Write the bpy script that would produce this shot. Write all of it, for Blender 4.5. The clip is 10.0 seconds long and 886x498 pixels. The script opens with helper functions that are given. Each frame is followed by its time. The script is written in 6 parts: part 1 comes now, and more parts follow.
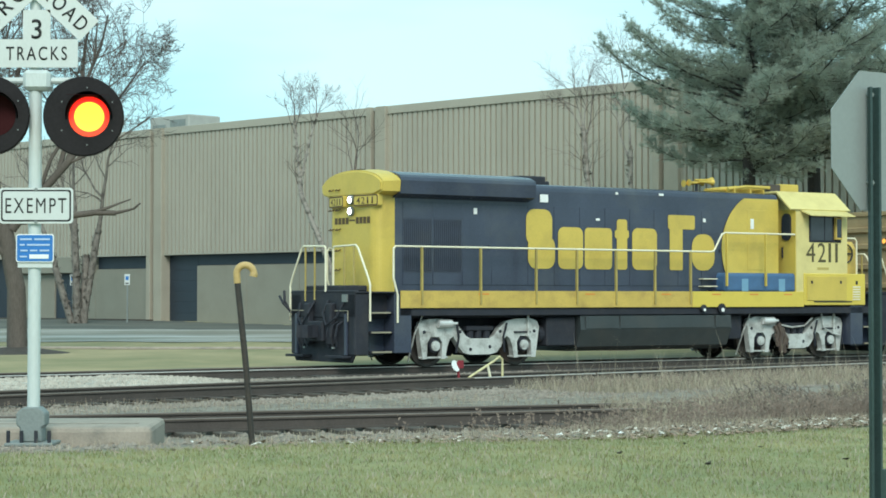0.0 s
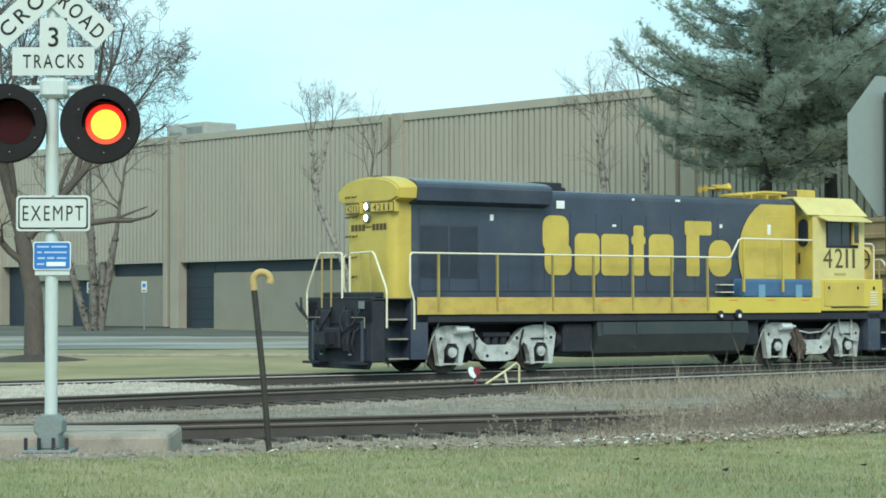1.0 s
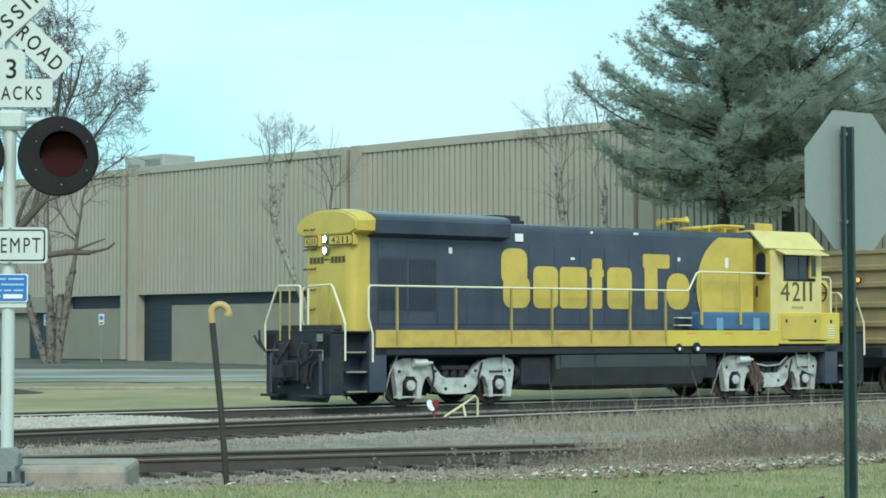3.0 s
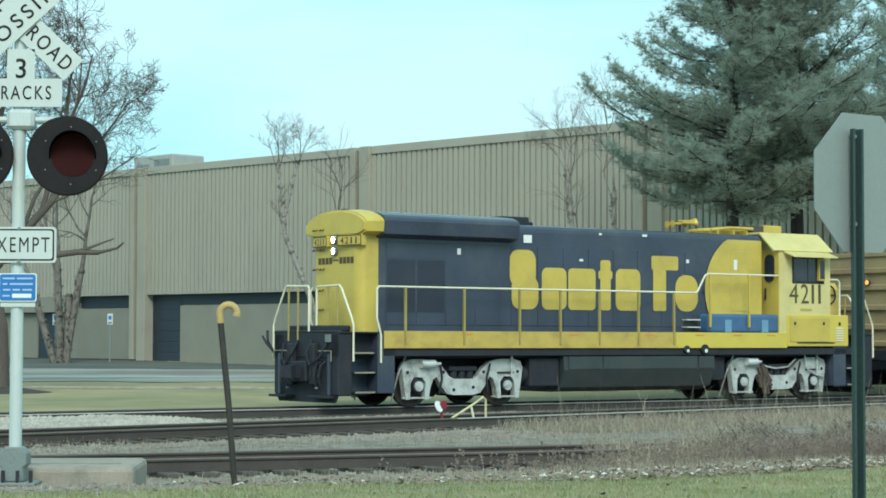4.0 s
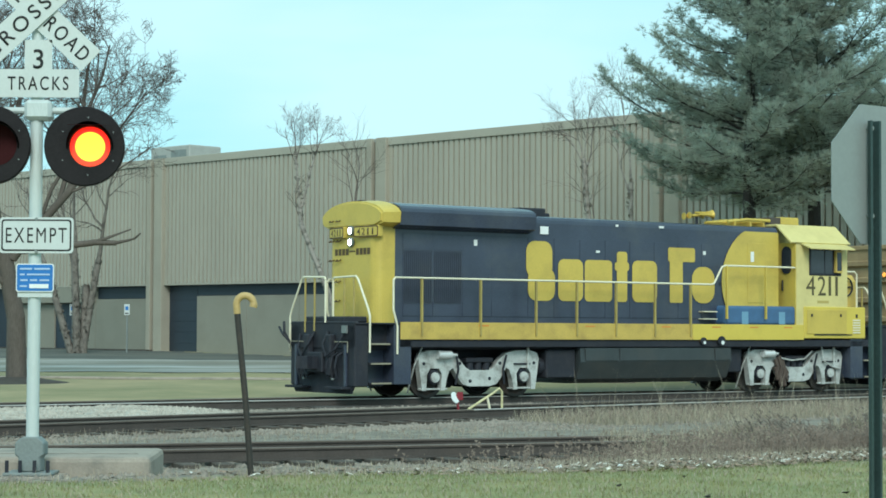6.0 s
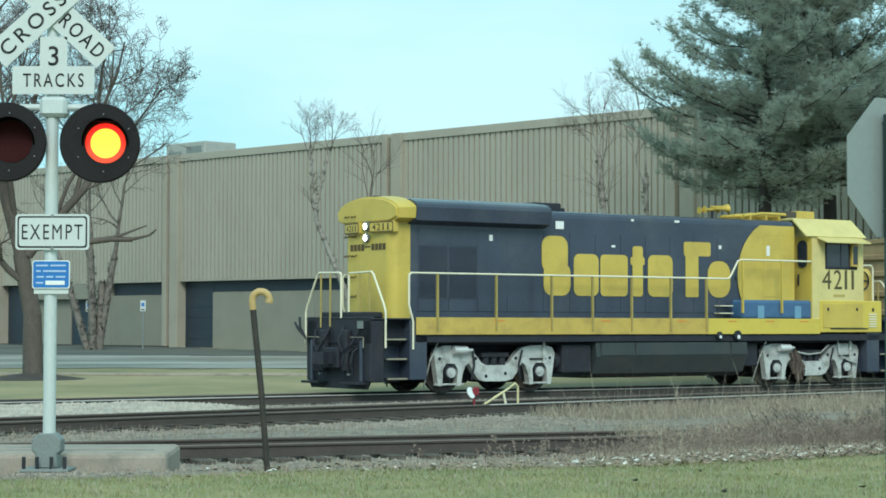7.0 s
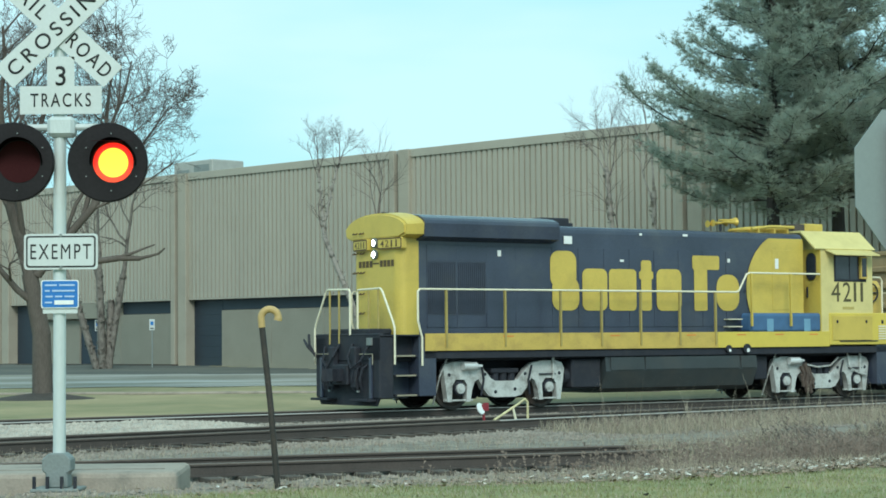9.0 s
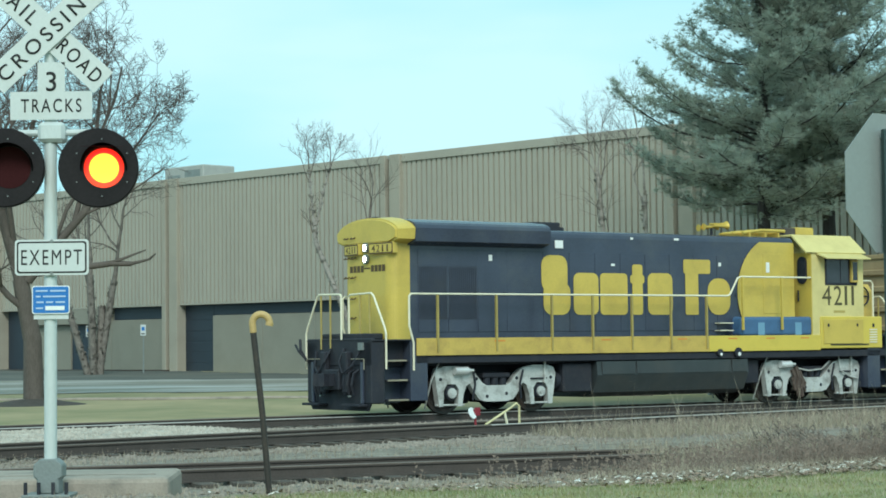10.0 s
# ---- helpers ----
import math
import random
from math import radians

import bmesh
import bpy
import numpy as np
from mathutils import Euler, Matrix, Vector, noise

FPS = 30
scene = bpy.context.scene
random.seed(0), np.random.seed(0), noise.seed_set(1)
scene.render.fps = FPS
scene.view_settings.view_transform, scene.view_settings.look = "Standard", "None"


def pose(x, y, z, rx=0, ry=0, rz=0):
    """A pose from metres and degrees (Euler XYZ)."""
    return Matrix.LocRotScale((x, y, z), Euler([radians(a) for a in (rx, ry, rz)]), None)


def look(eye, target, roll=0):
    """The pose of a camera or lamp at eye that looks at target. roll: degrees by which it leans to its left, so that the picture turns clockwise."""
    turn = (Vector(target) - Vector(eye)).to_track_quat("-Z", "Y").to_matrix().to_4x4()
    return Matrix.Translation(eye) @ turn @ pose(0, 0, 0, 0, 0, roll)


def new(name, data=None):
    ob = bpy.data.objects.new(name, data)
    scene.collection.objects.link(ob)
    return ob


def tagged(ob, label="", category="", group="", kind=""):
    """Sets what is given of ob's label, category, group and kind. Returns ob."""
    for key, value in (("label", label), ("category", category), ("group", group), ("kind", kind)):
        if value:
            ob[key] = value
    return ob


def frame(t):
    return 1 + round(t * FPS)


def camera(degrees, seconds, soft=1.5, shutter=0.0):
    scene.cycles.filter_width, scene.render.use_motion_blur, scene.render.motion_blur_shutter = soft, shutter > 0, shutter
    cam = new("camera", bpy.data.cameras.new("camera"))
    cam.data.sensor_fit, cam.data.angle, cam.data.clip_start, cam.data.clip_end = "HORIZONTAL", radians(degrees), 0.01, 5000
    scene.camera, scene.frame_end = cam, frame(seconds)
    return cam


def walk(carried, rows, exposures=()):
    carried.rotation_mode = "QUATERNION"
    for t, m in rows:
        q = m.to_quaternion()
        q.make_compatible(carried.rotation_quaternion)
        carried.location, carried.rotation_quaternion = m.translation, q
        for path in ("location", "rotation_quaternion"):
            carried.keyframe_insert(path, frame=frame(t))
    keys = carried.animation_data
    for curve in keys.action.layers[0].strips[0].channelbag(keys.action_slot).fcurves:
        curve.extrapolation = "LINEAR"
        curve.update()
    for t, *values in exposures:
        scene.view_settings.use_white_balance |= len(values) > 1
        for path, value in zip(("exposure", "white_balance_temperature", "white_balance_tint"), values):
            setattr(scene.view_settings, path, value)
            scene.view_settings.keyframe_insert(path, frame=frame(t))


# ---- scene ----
from mathutils.geometry import tessellate_polygon

# ---------------------------------------------------------------- camera
EYE = (0.0, 0.0, 1.67)
cam = camera(24.56, 10.0, soft=1.7)
PATH = [
    (0.0, 91.384, 0.000, 0.000), (0.5, 91.487, 0.081, 0.176), (1.0, 91.569, 0.130, 0.467), (1.5, 91.684, 0.153, 0.230),
    (2.0, 92.021, 0.070, -0.702), (2.5, 92.339, 0.062, -0.887), (3.0, 92.490, 0.087, -0.699), (3.2, 92.572, 0.060, -0.660), (4.3, 92.488, -0.200, -0.388), (4.5, 92.472, -0.222, -0.332),
    (5.0, 92.403, -0.283, -0.251), (5.2, 92.325, -0.288, -0.196), (6.3, 92.230, -0.240, 0.065), (6.5, 92.176, -0.216, 0.128), (7.0, 92.134, -0.067, 0.436), (7.5, 92.182, 0.204, 0.734),
    (8.0, 92.298, 0.365, 0.891), (8.5, 92.425, 0.442, 0.892), (9.0, 92.586, 0.463, 0.692), (9.5, 92.682, 0.617, 0.520),
    (10.0, 92.714, 0.626, 0.450)]

# the clip's camera cools its picture a little as it goes
EXPOSURE = [(0.0, 0.54, 6150, 6), (2.5, 0.49, 6020, 3), (7.5, 0.38, 5930, 2), (10.0, 0.38, 5930, 2)]

# ---------------------------------------------------------------- light
world = bpy.data.worlds.new("overcast_sky")
scene.world = world
world.use_nodes = True
wn, wl = world.node_tree.nodes, world.node_tree.links
wn.clear()
w_out = wn.new("ShaderNodeOutputWorld")
w_bg = wn.new("ShaderNodeBackground")
w_sky = wn.new("ShaderNodeTexSky")
w_sky.sky_type, w_sky.sun_disc = "NISHITA", False
w_sky.sun_elevation, w_sky.sun_rotation = radians(38), radians(176)
w_scale = wn.new("ShaderNodeVectorMath")
w_scale.operation = "SCALE"
w_scale.inputs["Scale"].default_value = 0.10
w_tc = wn.new("ShaderNodeTexCoord")
w_map = wn.new("ShaderNodeMapping")
w_map.inputs["Scale"].default_value = (1.5, 1.5, 6.0)
w_noise = wn.new("ShaderNodeTexNoise")
w_noise.inputs["Scale"].default_value, w_noise.inputs["Detail"].default_value = 2.2, 4.0
w_ramp = wn.new("ShaderNodeValToRGB")
w_ramp.color_ramp.elements[0].position, w_ramp.color_ramp.elements[0].color = 0.35, (0.40, 0.74, 0.78, 1)
w_ramp.color_ramp.elements[1].position, w_ramp.color_ramp.elements[1].color = 0.65, (0.60, 0.83, 0.83, 1)
w_mix = wn.new("ShaderNodeMix")
w_mix.data_type = "RGBA"
w_mix.inputs["Factor"].default_value = 0.86
wl.new(w_tc.outputs["Generated"], w_map.inputs["Vector"])
wl.new(w_map.outputs["Vector"], w_noise.inputs["Vector"])
wl.new(w_noise.outputs["Fac"], w_ramp.inputs["Fac"])
wl.new(w_sky.outputs["Color"], w_scale.inputs[0])
wl.new(w_scale.outputs["Vector"], w_mix.inputs["A"])
wl.new(w_ramp.outputs["Color"], w_mix.inputs["B"])
wl.new(w_mix.outputs["Result"], w_bg.inputs["Color"])
w_bg.inputs["Strength"].default_value = 0.95
wl.new(w_bg.outputs["Background"], w_out.inputs["Surface"])
sun_data = bpy.data.lights.new("sun", "SUN")
sun_data.energy, sun_data.angle, sun_data.color = 1.9, radians(26), (1.0, 0.95, 0.86)
sun = new("sun", sun_data)
sun.matrix_world = look((4, -35, 44), (0, 20, 0))


# ---------------------------------------------------------------- materials
def mat(name, base, rough=0.6, metal=0.0, vary=0.12, scale=3.0, fine=40.0, bump=0.15, dirt=None, dirt_amount=0.35, dirt_scale=1.2, stretch=(1, 1, 1), piece=0.0):
    """A surface with colour variation at two scales, dirt in patches and a fine relief."""
    m = bpy.data.materials.new(name)
    m.use_nodes = True
    n, l = m.node_tree.nodes, m.node_tree.links
    b = n["Principled BSDF"]
    b.inputs["Roughness"].default_value, b.inputs["Metallic"].default_value = rough, metal
    tc, mp = n.new("ShaderNodeTexCoord"), n.new("ShaderNodeMapping")
    mp.inputs["Scale"].default_value = stretch
    l.new(tc.outputs["Object"], mp.inputs["Vector"])
    big, small = n.new("ShaderNodeTexNoise"), n.new("ShaderNodeTexNoise")
    for t, s, d in ((big, scale, 5), (small, fine, 3)):
        t.inputs["Scale"].default_value, t.inputs["Detail"].default_value = s, d
        l.new(mp.outputs["Vector"], t.inputs["Vector"])
    add = n.new("ShaderNodeMath")
    add.operation = "ADD"
    l.new(big.outputs["Fac"], add.inputs[0]), l.new(small.outputs["Fac"], add.inputs[1])
    fac = add.outputs["Value"]
    if piece:
        info, more = n.new("ShaderNodeObjectInfo"), n.new("ShaderNodeMath")
        more.operation = "MULTIPLY_ADD"
        more.inputs[1].default_value = piece
        l.new(info.outputs["Random"], more.inputs[0]), l.new(fac, more.inputs[2])
        fac = more.outputs["Value"]
    rng = n.new("ShaderNodeMapRange")
    rng.inputs["From Min"].default_value, rng.inputs["From Max"].default_value = 0.65, 1.35 + piece
    rng.inputs["To Min"].default_value, rng.inputs["To Max"].default_value = 1 - vary, 1 + vary
    l.new(fac, rng.inputs["Value"])
    mul = n.new("ShaderNodeVectorMath")
    mul.operation = "SCALE"
    mul.inputs[0].default_value = base
    l.new(rng.outputs["Result"], mul.inputs["Scale"])
    col = mul.outputs["Vector"]
    if dirt:
        dn, dr, dm = n.new("ShaderNodeTexNoise"), n.new("ShaderNodeMapRange"), n.new("ShaderNodeMix")
        dm.data_type = "RGBA"
        dn.inputs["Scale"].default_value, dn.inputs["Detail"].default_value, dn.inputs["Roughness"].default_value = dirt_scale, 7, 0.65
        dr.inputs["From Min"].default_value, dr.inputs["From Max"].default_value = 0.48, 0.72
        dr.inputs["To Max"].default_value = dirt_amount
        l.new(mp.outputs["Vector"], dn.inputs["Vector"]), l.new(dn.outputs["Fac"], dr.inputs["Value"])
        l.new(dr.outputs["Result"], dm.inputs["Factor"]), l.new(col, dm.inputs["A"])
        dm.inputs["B"].default_value = (*dirt, 1)
        col = dm.outputs["Result"]
    l.new(col, b.inputs["Base Color"])
    if bump:
        bp = n.new("ShaderNodeBump")
        bp.inputs["Strength"].default_value, bp.inputs["Distance"].default_value = bump, 0.02
        l.new(small.outputs["Fac"], bp.inputs["Height"]), l.new(bp.outputs["Normal"], b.inputs["Normal"])
    return m


def glow(name, colour, strength):
    m = bpy.data.materials.new(name)
    m.use_nodes = True
    b = m.node_tree.nodes["Principled BSDF"]
    b.inputs["Base Color"].default_value = (*[min(c, 1) * 0.5 for c in colour], 1)
    b.inputs["Emission Color"].default_value, b.inputs["Emission Strength"].default_value = (*colour, 1), strength
    return m


RUST = (0.10, 0.055, 0.03)
GRIME = (0.035, 0.033, 0.030)
M_YELLOW = mat("loco_yellow_paint", (0.565, 0.420, 0.082), 0.45, vary=0.10, scale=1.5, dirt=(0.20, 0.13, 0.04), dirt_amount=0.30, bump=0.04)
M_YELLOW_OLD = mat("faded_yellow_paint", (0.53, 0.375, 0.085), 0.5, vary=0.14, scale=2.0, dirt=(0.22, 0.14, 0.05), dirt_amount=0.45, dirt_scale=2.2, bump=0.05)
M_YELLOW_NEW = mat("fresh_yellow_paint", (0.62, 0.475, 0.075), 0.4, vary=0.06, scale=1.5, dirt=(0.25, 0.16, 0.04), dirt_amount=0.2, bump=0.03)
M_LEVER = mat("chalky_yellow_paint", (0.60, 0.54, 0.30), 0.6, vary=0.2, scale=4, dirt=(0.3, 0.25, 0.15), dirt_amount=0.5, dirt_scale=6, bump=0.05)
M_CREAM = mat("cab_cream_yellow_paint", (0.65, 0.55, 0.225), 0.5, vary=0.06, dirt=(0.30, 0.22, 0.08), dirt_amount=0.25, bump=0.03)
M_BLUE = mat("loco_dark_blue_paint", (0.044, 0.053, 0.080), 0.27, vary=0.28, scale=0.9, dirt=(0.085, 0.090, 0.096), dirt_amount=0.6, dirt_scale=0.7, bump=0.05)
M_GRILLE = mat("dusty_dark_grille", (0.033, 0.040, 0.059), 0.6, vary=0.2, dirt=(0.05, 0.052, 0.055), dirt_amount=0.5, bump=0.05)
M_LBLUE = mat("panel_blue_paint", (0.060, 0.128, 0.245), 0.45, vary=0.12, dirt=GRIME, dirt_amount=0.3, bump=0.03)
M_BLACK = mat("grimy_black_steel", (0.016, 0.018, 0.026), 0.75, vary=0.3, dirt=(0.045, 0.040, 0.040), dirt_amount=0.5, dirt_scale=3.5)
M_TANK = mat("tank_grey_green_paint", (0.040, 0.048, 0.050), 0.55, vary=0.2, dirt=(0.07, 0.065, 0.055), dirt_amount=0.5)
M_SILVER = mat("silver_truck_paint", (0.52, 0.53, 0.50), 0.45, 0.15, vary=0.15, dirt=(0.10, 0.08, 0.06), dirt_amount=0.75, dirt_scale=3.5, bump=0.1)
M_RUSTY = mat("greasy_rust", (0.095, 0.070, 0.055), 0.85, vary=0.4, scale=4, dirt=(0.05, 0.035, 0.03), dirt_amount=0.8, dirt_scale=6, bump=0.5)
M_STEEL = mat("worn_wheel_steel", (0.05, 0.045, 0.04), 0.6, 0.3, dirt=RUST, dirt_amount=0.6)
M_RAILING = mat("cream_handrail_paint", (0.75, 0.70, 0.52), 0.45, vary=0.08, bump=0)
M_RAILPOST = mat("yellow_stanchion_paint", (0.36, 0.28, 0.085), 0.5, vary=0.15, bump=0, dirt=(0.15, 0.11, 0.05))
M_WHITE = mat("white_paint", (0.78, 0.79, 0.76), 0.5, vary=0.06, bump=0.02, dirt=(0.4, 0.4, 0.36), dirt_amount=0.3)
M_OLIVEINK = mat("faded_dark_numerals", (0.085, 0.070, 0.026), 0.6, vary=0.2, bump=0)
M_INK = mat("black_lettering", (0.012, 0.012, 0.012), 0.6, vary=0.1, bump=0)
M_BROWNINK = mat("worn_brown_lettering", (0.09, 0.055, 0.02), 0.6, vary=0.3, fine=60, bump=0)
M_SIGN = mat("reflective_white_sheeting", (0.56, 0.59, 0.57), 0.45, vary=0.05, dirt=(0.45, 0.45, 0.40), dirt_amount=0.35, bump=0.02)
M_SIGNBLUE = mat("blue_sheeting", (0.028, 0.16, 0.46), 0.4, vary=0.08, bump=0.02)
M_MAST = mat("galvanised_mast", (0.54, 0.58, 0.56), 0.5, 0.1, vary=0.06, dirt=(0.35, 0.34, 0.30), dirt_amount=0.35, stretch=(1, 1, 0.3))
M_CAST = mat("cast_aluminium", (0.21, 0.235, 0.225), 0.6, 0.2, vary=0.15, dirt=(0.15, 0.14, 0.12))
M_SIGBLACK = mat("matt_black_signal", (0.012, 0.010, 0.011), 0.55, vary=0.3, bump=0.05)
M_VISOR = mat("sooty_black_visor", (0.004, 0.003, 0.003), 0.95, vary=0.3, bump=0.05)
M_LENSOFF = mat("dark_red_glass", (0.040, 0.013, 0.014), 0.55, vary=0.1, bump=0)
M_SIGBLACK.node_tree.nodes["Principled BSDF"].inputs["Specular IOR Level"].default_value = 0.2
M_VISOR.node_tree.nodes["Principled BSDF"].inputs["Specular IOR Level"].default_value = 0.0
M_LENSOFF.node_tree.nodes["Principled BSDF"].inputs["Specular IOR Level"].default_value = 0.0
M_SIGNBACK = mat("sign_back_aluminium", (0.255, 0.28, 0.272), 0.55, 0.1, vary=0.06, scale=1.5, dirt=(0.22, 0.24, 0.235), dirt_amount=0.4, bump=0.02)
M_POSTGREEN = mat("green_sign_post", (0.034, 0.058, 0.056), 0.4, 0.1, vary=0.2, dirt=(0.05, 0.06, 0.055))
M_CANE = mat("brown_vent_pipe", (0.028, 0.022, 0.018), 0.55, vary=0.3, dirt=(0.09, 0.06, 0.04), dirt_amount=0.5, dirt_scale=5)
M_CANETOP = mat("tan_pipe_hook", (0.45, 0.31, 0.12), 0.5, vary=0.15, dirt=(0.2, 0.13, 0.06))
M_SIDING = mat("beige_metal_siding", (0.365, 0.335, 0.270), 0.55, vary=0.05, scale=0.5, dirt=(0.27, 0.245, 0.20), dirt_amount=0.35, dirt_scale=0.35, stretch=(1, 1, 0.35), bump=0.02)
M_CONC = mat("beige_concrete", (0.345, 0.315, 0.250), 0.85, vary=0.08, scale=0.8, dirt=(0.25, 0.225, 0.18), dirt_amount=0.4, dirt_scale=0.6, bump=0.1)
# beige concrete again, darkened so its colour carries the recess shade
M_WALL_SHADED = mat("shaded_tan_concrete", (0.245, 0.232, 0.185), 0.85, vary=0.08, scale=0.8, dirt=(0.20, 0.18, 0.14), dirt_amount=0.4, dirt_scale=0.6, bump=0.1)
M_PALETEXT = mat("pale_blue_text", (0.40, 0.52, 0.70), 0.5, vary=0.1, bump=0)
M_DOOR = mat("dark_blue_door_and_shade", (0.022, 0.032, 0.045), 0.5, vary=0.15, scale=1)
M_GLASS = mat("dark_window_glass", (0.015, 0.018, 0.022), 0.08, vary=0.1, bump=0)
M_CABGLASS = mat("cab_window_glass", (0.030, 0.036, 0.044), 0.10, vary=0.35, scale=2.5, bump=0)
M_BRIGHT = mat("bright_silver_cylinder", (0.72, 0.73, 0.71), 0.35, 0.3, vary=0.1, bump=0.05, dirt=(0.3, 0.28, 0.25))
M_HVAC = mat("grey_rooftop_unit", (0.33, 0.33, 0.30), 0.6, vary=0.1)
M_PAD = mat("pale_concrete_pad", (0.32, 0.275, 0.225), 0.9, vary=0.12, scale=2, dirt=(0.15, 0.14, 0.12), dirt_amount=0.6, dirt_scale=3, bump=0.3)
M_RAILSTEEL = mat("rusty_rail_steel", (0.066, 0.055, 0.048), 0.75, 0.15, vary=0.25, scale=2, dirt=(0.10, 0.08, 0.065), dirt_amount=0.5)
M_RAILDULL = mat("dull_brown_rail_head", (0.15, 0.125, 0.105), 0.65, 0.2, vary=0.2, bump=0.05)
# oil stain and the train's shade share this dark ballast colour
M_DARKBED = mat("oily_shaded_ballast", (0.060, 0.055, 0.050), 0.85, vary=0.35, scale=1.5, fine=14, bump=0.6, dirt=(0.12, 0.11, 0.10), dirt_amount=0.5)
M_RAILTOP = mat("worn_rail_head", (0.55, 0.51, 0.47), 0.42, 0.45, vary=0.15, bump=0.02)
M_TIE = mat("weathered_tie_timber", (0.075, 0.062, 0.050), 0.9, vary=0.3, scale=4, stretch=(1, 1, 1), dirt=(0.14, 0.12, 0.10), piece=0.5)
M_STONE = mat("ballast_stone", (0.235, 0.203, 0.168), 0.9, vary=0.35, scale=1.5, fine=12, bump=0.3)
M_STONEPALE = mat("pale_limestone_gravel", (0.39, 0.35, 0.295), 0.9, vary=0.3, scale=1.5, fine=12, bump=0.3)
M_TREAD = mat("worn_step_edge", (0.26, 0.235, 0.17), 0.6, vary=0.2, bump=0)
M_BARK = mat("grey_brown_bark", (0.105, 0.088, 0.074), 0.95, vary=0.25, scale=3, fine=25, bump=0.6, stretch=(1, 1, 0.3))
M_RIVER = mat("peeling_bark", (0.19, 0.17, 0.145), 0.9, vary=0.3, scale=4, fine=25, dirt=(0.055, 0.045, 0.04), dirt_amount=0.95, dirt_scale=4.5, stretch=(1, 1, 0.6), bump=0.6)
M_TWIG = mat("grey_twigs", (0.115, 0.092, 0.080), 0.9, vary=0.2, bump=0)
M_BIRCH = mat("pale_birch_bark", (0.31, 0.285, 0.25), 0.85, vary=0.2, dirt=(0.085, 0.07, 0.06), dirt_amount=0.95, dirt_scale=3.5, stretch=(1, 1, 1.6), bump=0.2)
M_PINEBARK = mat("dark_pine_bark", (0.038, 0.033, 0.030), 0.95, vary=0.3, bump=0.6, stretch=(1, 1, 0.3))
M_NEEDLE = mat("pine_needles", (0.295, 0.325, 0.268), 0.7, vary=0.40, scale=0.6, fine=5, bump=0)
M_WAGON = mat("wagon_ochre_paint", (0.34, 0.265, 0.145), 0.6, vary=0.15, dirt=(0.15, 0.09, 0.05), dirt_amount=0.6, dirt_scale=1.5)
M_STRAW = mat("dry_straw", (0.33, 0.29, 0.215), 0.9, vary=0.3, scale=1.2, fine=9, bump=0)
M_WEED = mat("brown_dead_weed", (0.22, 0.175, 0.135), 0.9, vary=0.35, scale=1.2, fine=9, bump=0)
M_LEAFPALE = mat("bleached_leaf", (0.60, 0.55, 0.47), 0.8, vary=0.3, scale=8, fine=20, bump=0)
M_BRUSH = mat("russet_brush", (0.185, 0.145, 0.115), 0.9, vary=0.35, scale=1.2, fine=9, bump=0)
M_LEAF = mat("fallen_leaf", (0.27, 0.195, 0.14), 0.8, vary=0.4, scale=8, fine=20, bump=0)
M_BLADE = mat("lawn_blade", (0.200, 0.205, 0.085), 0.8, vary=0.25, scale=0.9, fine=5, bump=0, dirt=(0.33, 0.29, 0.14), dirt_amount=0.9, dirt_scale=1.3)
M_APRON = mat("old_dark_asphalt", (0.105, 0.108, 0.098), 0.85, vary=0.2, scale=0.3, fine=9, dirt=(0.16, 0.155, 0.12), dirt_amount=0.7, dirt_scale=0.3, stretch=(0.4, 1, 1), bump=0.15)
M_ASPHALT = mat("pale_worn_asphalt", (0.225, 0.215, 0.18), 0.8, vary=0.2, scale=0.25, fine=8, dirt=(0.46, 0.465, 0.45), dirt_amount=0.9, dirt_scale=0.30, stretch=(0.22, 1, 1), bump=0.15)
M_MULCH = mat("dark_mulch", (0.05, 0.04, 0.032), 0.95, vary=0.3, fine=15, bump=0.4)
M_RED = mat("red_target_paint", (0.22, 0.02, 0.03), 0.5, vary=0.2)
M_HORN = mat("brass_yellow_horn", (0.62, 0.42, 0.08), 0.35, 0.4, vary=0.15, bump=0)
def let_light_through(m, colour, share):
    """Needles pass part of the light that falls on them from behind."""
    n, l = m.node_tree.nodes, m.node_tree.links
    t, x = n.new("ShaderNodeBsdfTranslucent"), n.new("ShaderNodeMixShader")
    t.inputs["Color"].default_value, x.inputs["Fac"].default_value = (*colour, 1), share
    l.new(n["Principled BSDF"].outputs["BSDF"], x.inputs[1]), l.new(t.outputs["BSDF"], x.inputs[2])
    l.new(x.outputs["Shader"], n["Material Output"].inputs["Surface"])


for m_matt in (M_ASPHALT, M_APRON):
    m_matt.node_tree.nodes["Principled BSDF"].inputs["Specular IOR Level"].default_value = 0.15
let_light_through(M_NEEDLE, (0.50, 0.55, 0.46), 0.6)
M_AMBER = glow("amber_marker_lens", (1.0, 0.42, 0.07), 0.9)
M_HEADLIGHT = glow("lit_headlight", (1.0, 0.97, 0.88), 9.0)


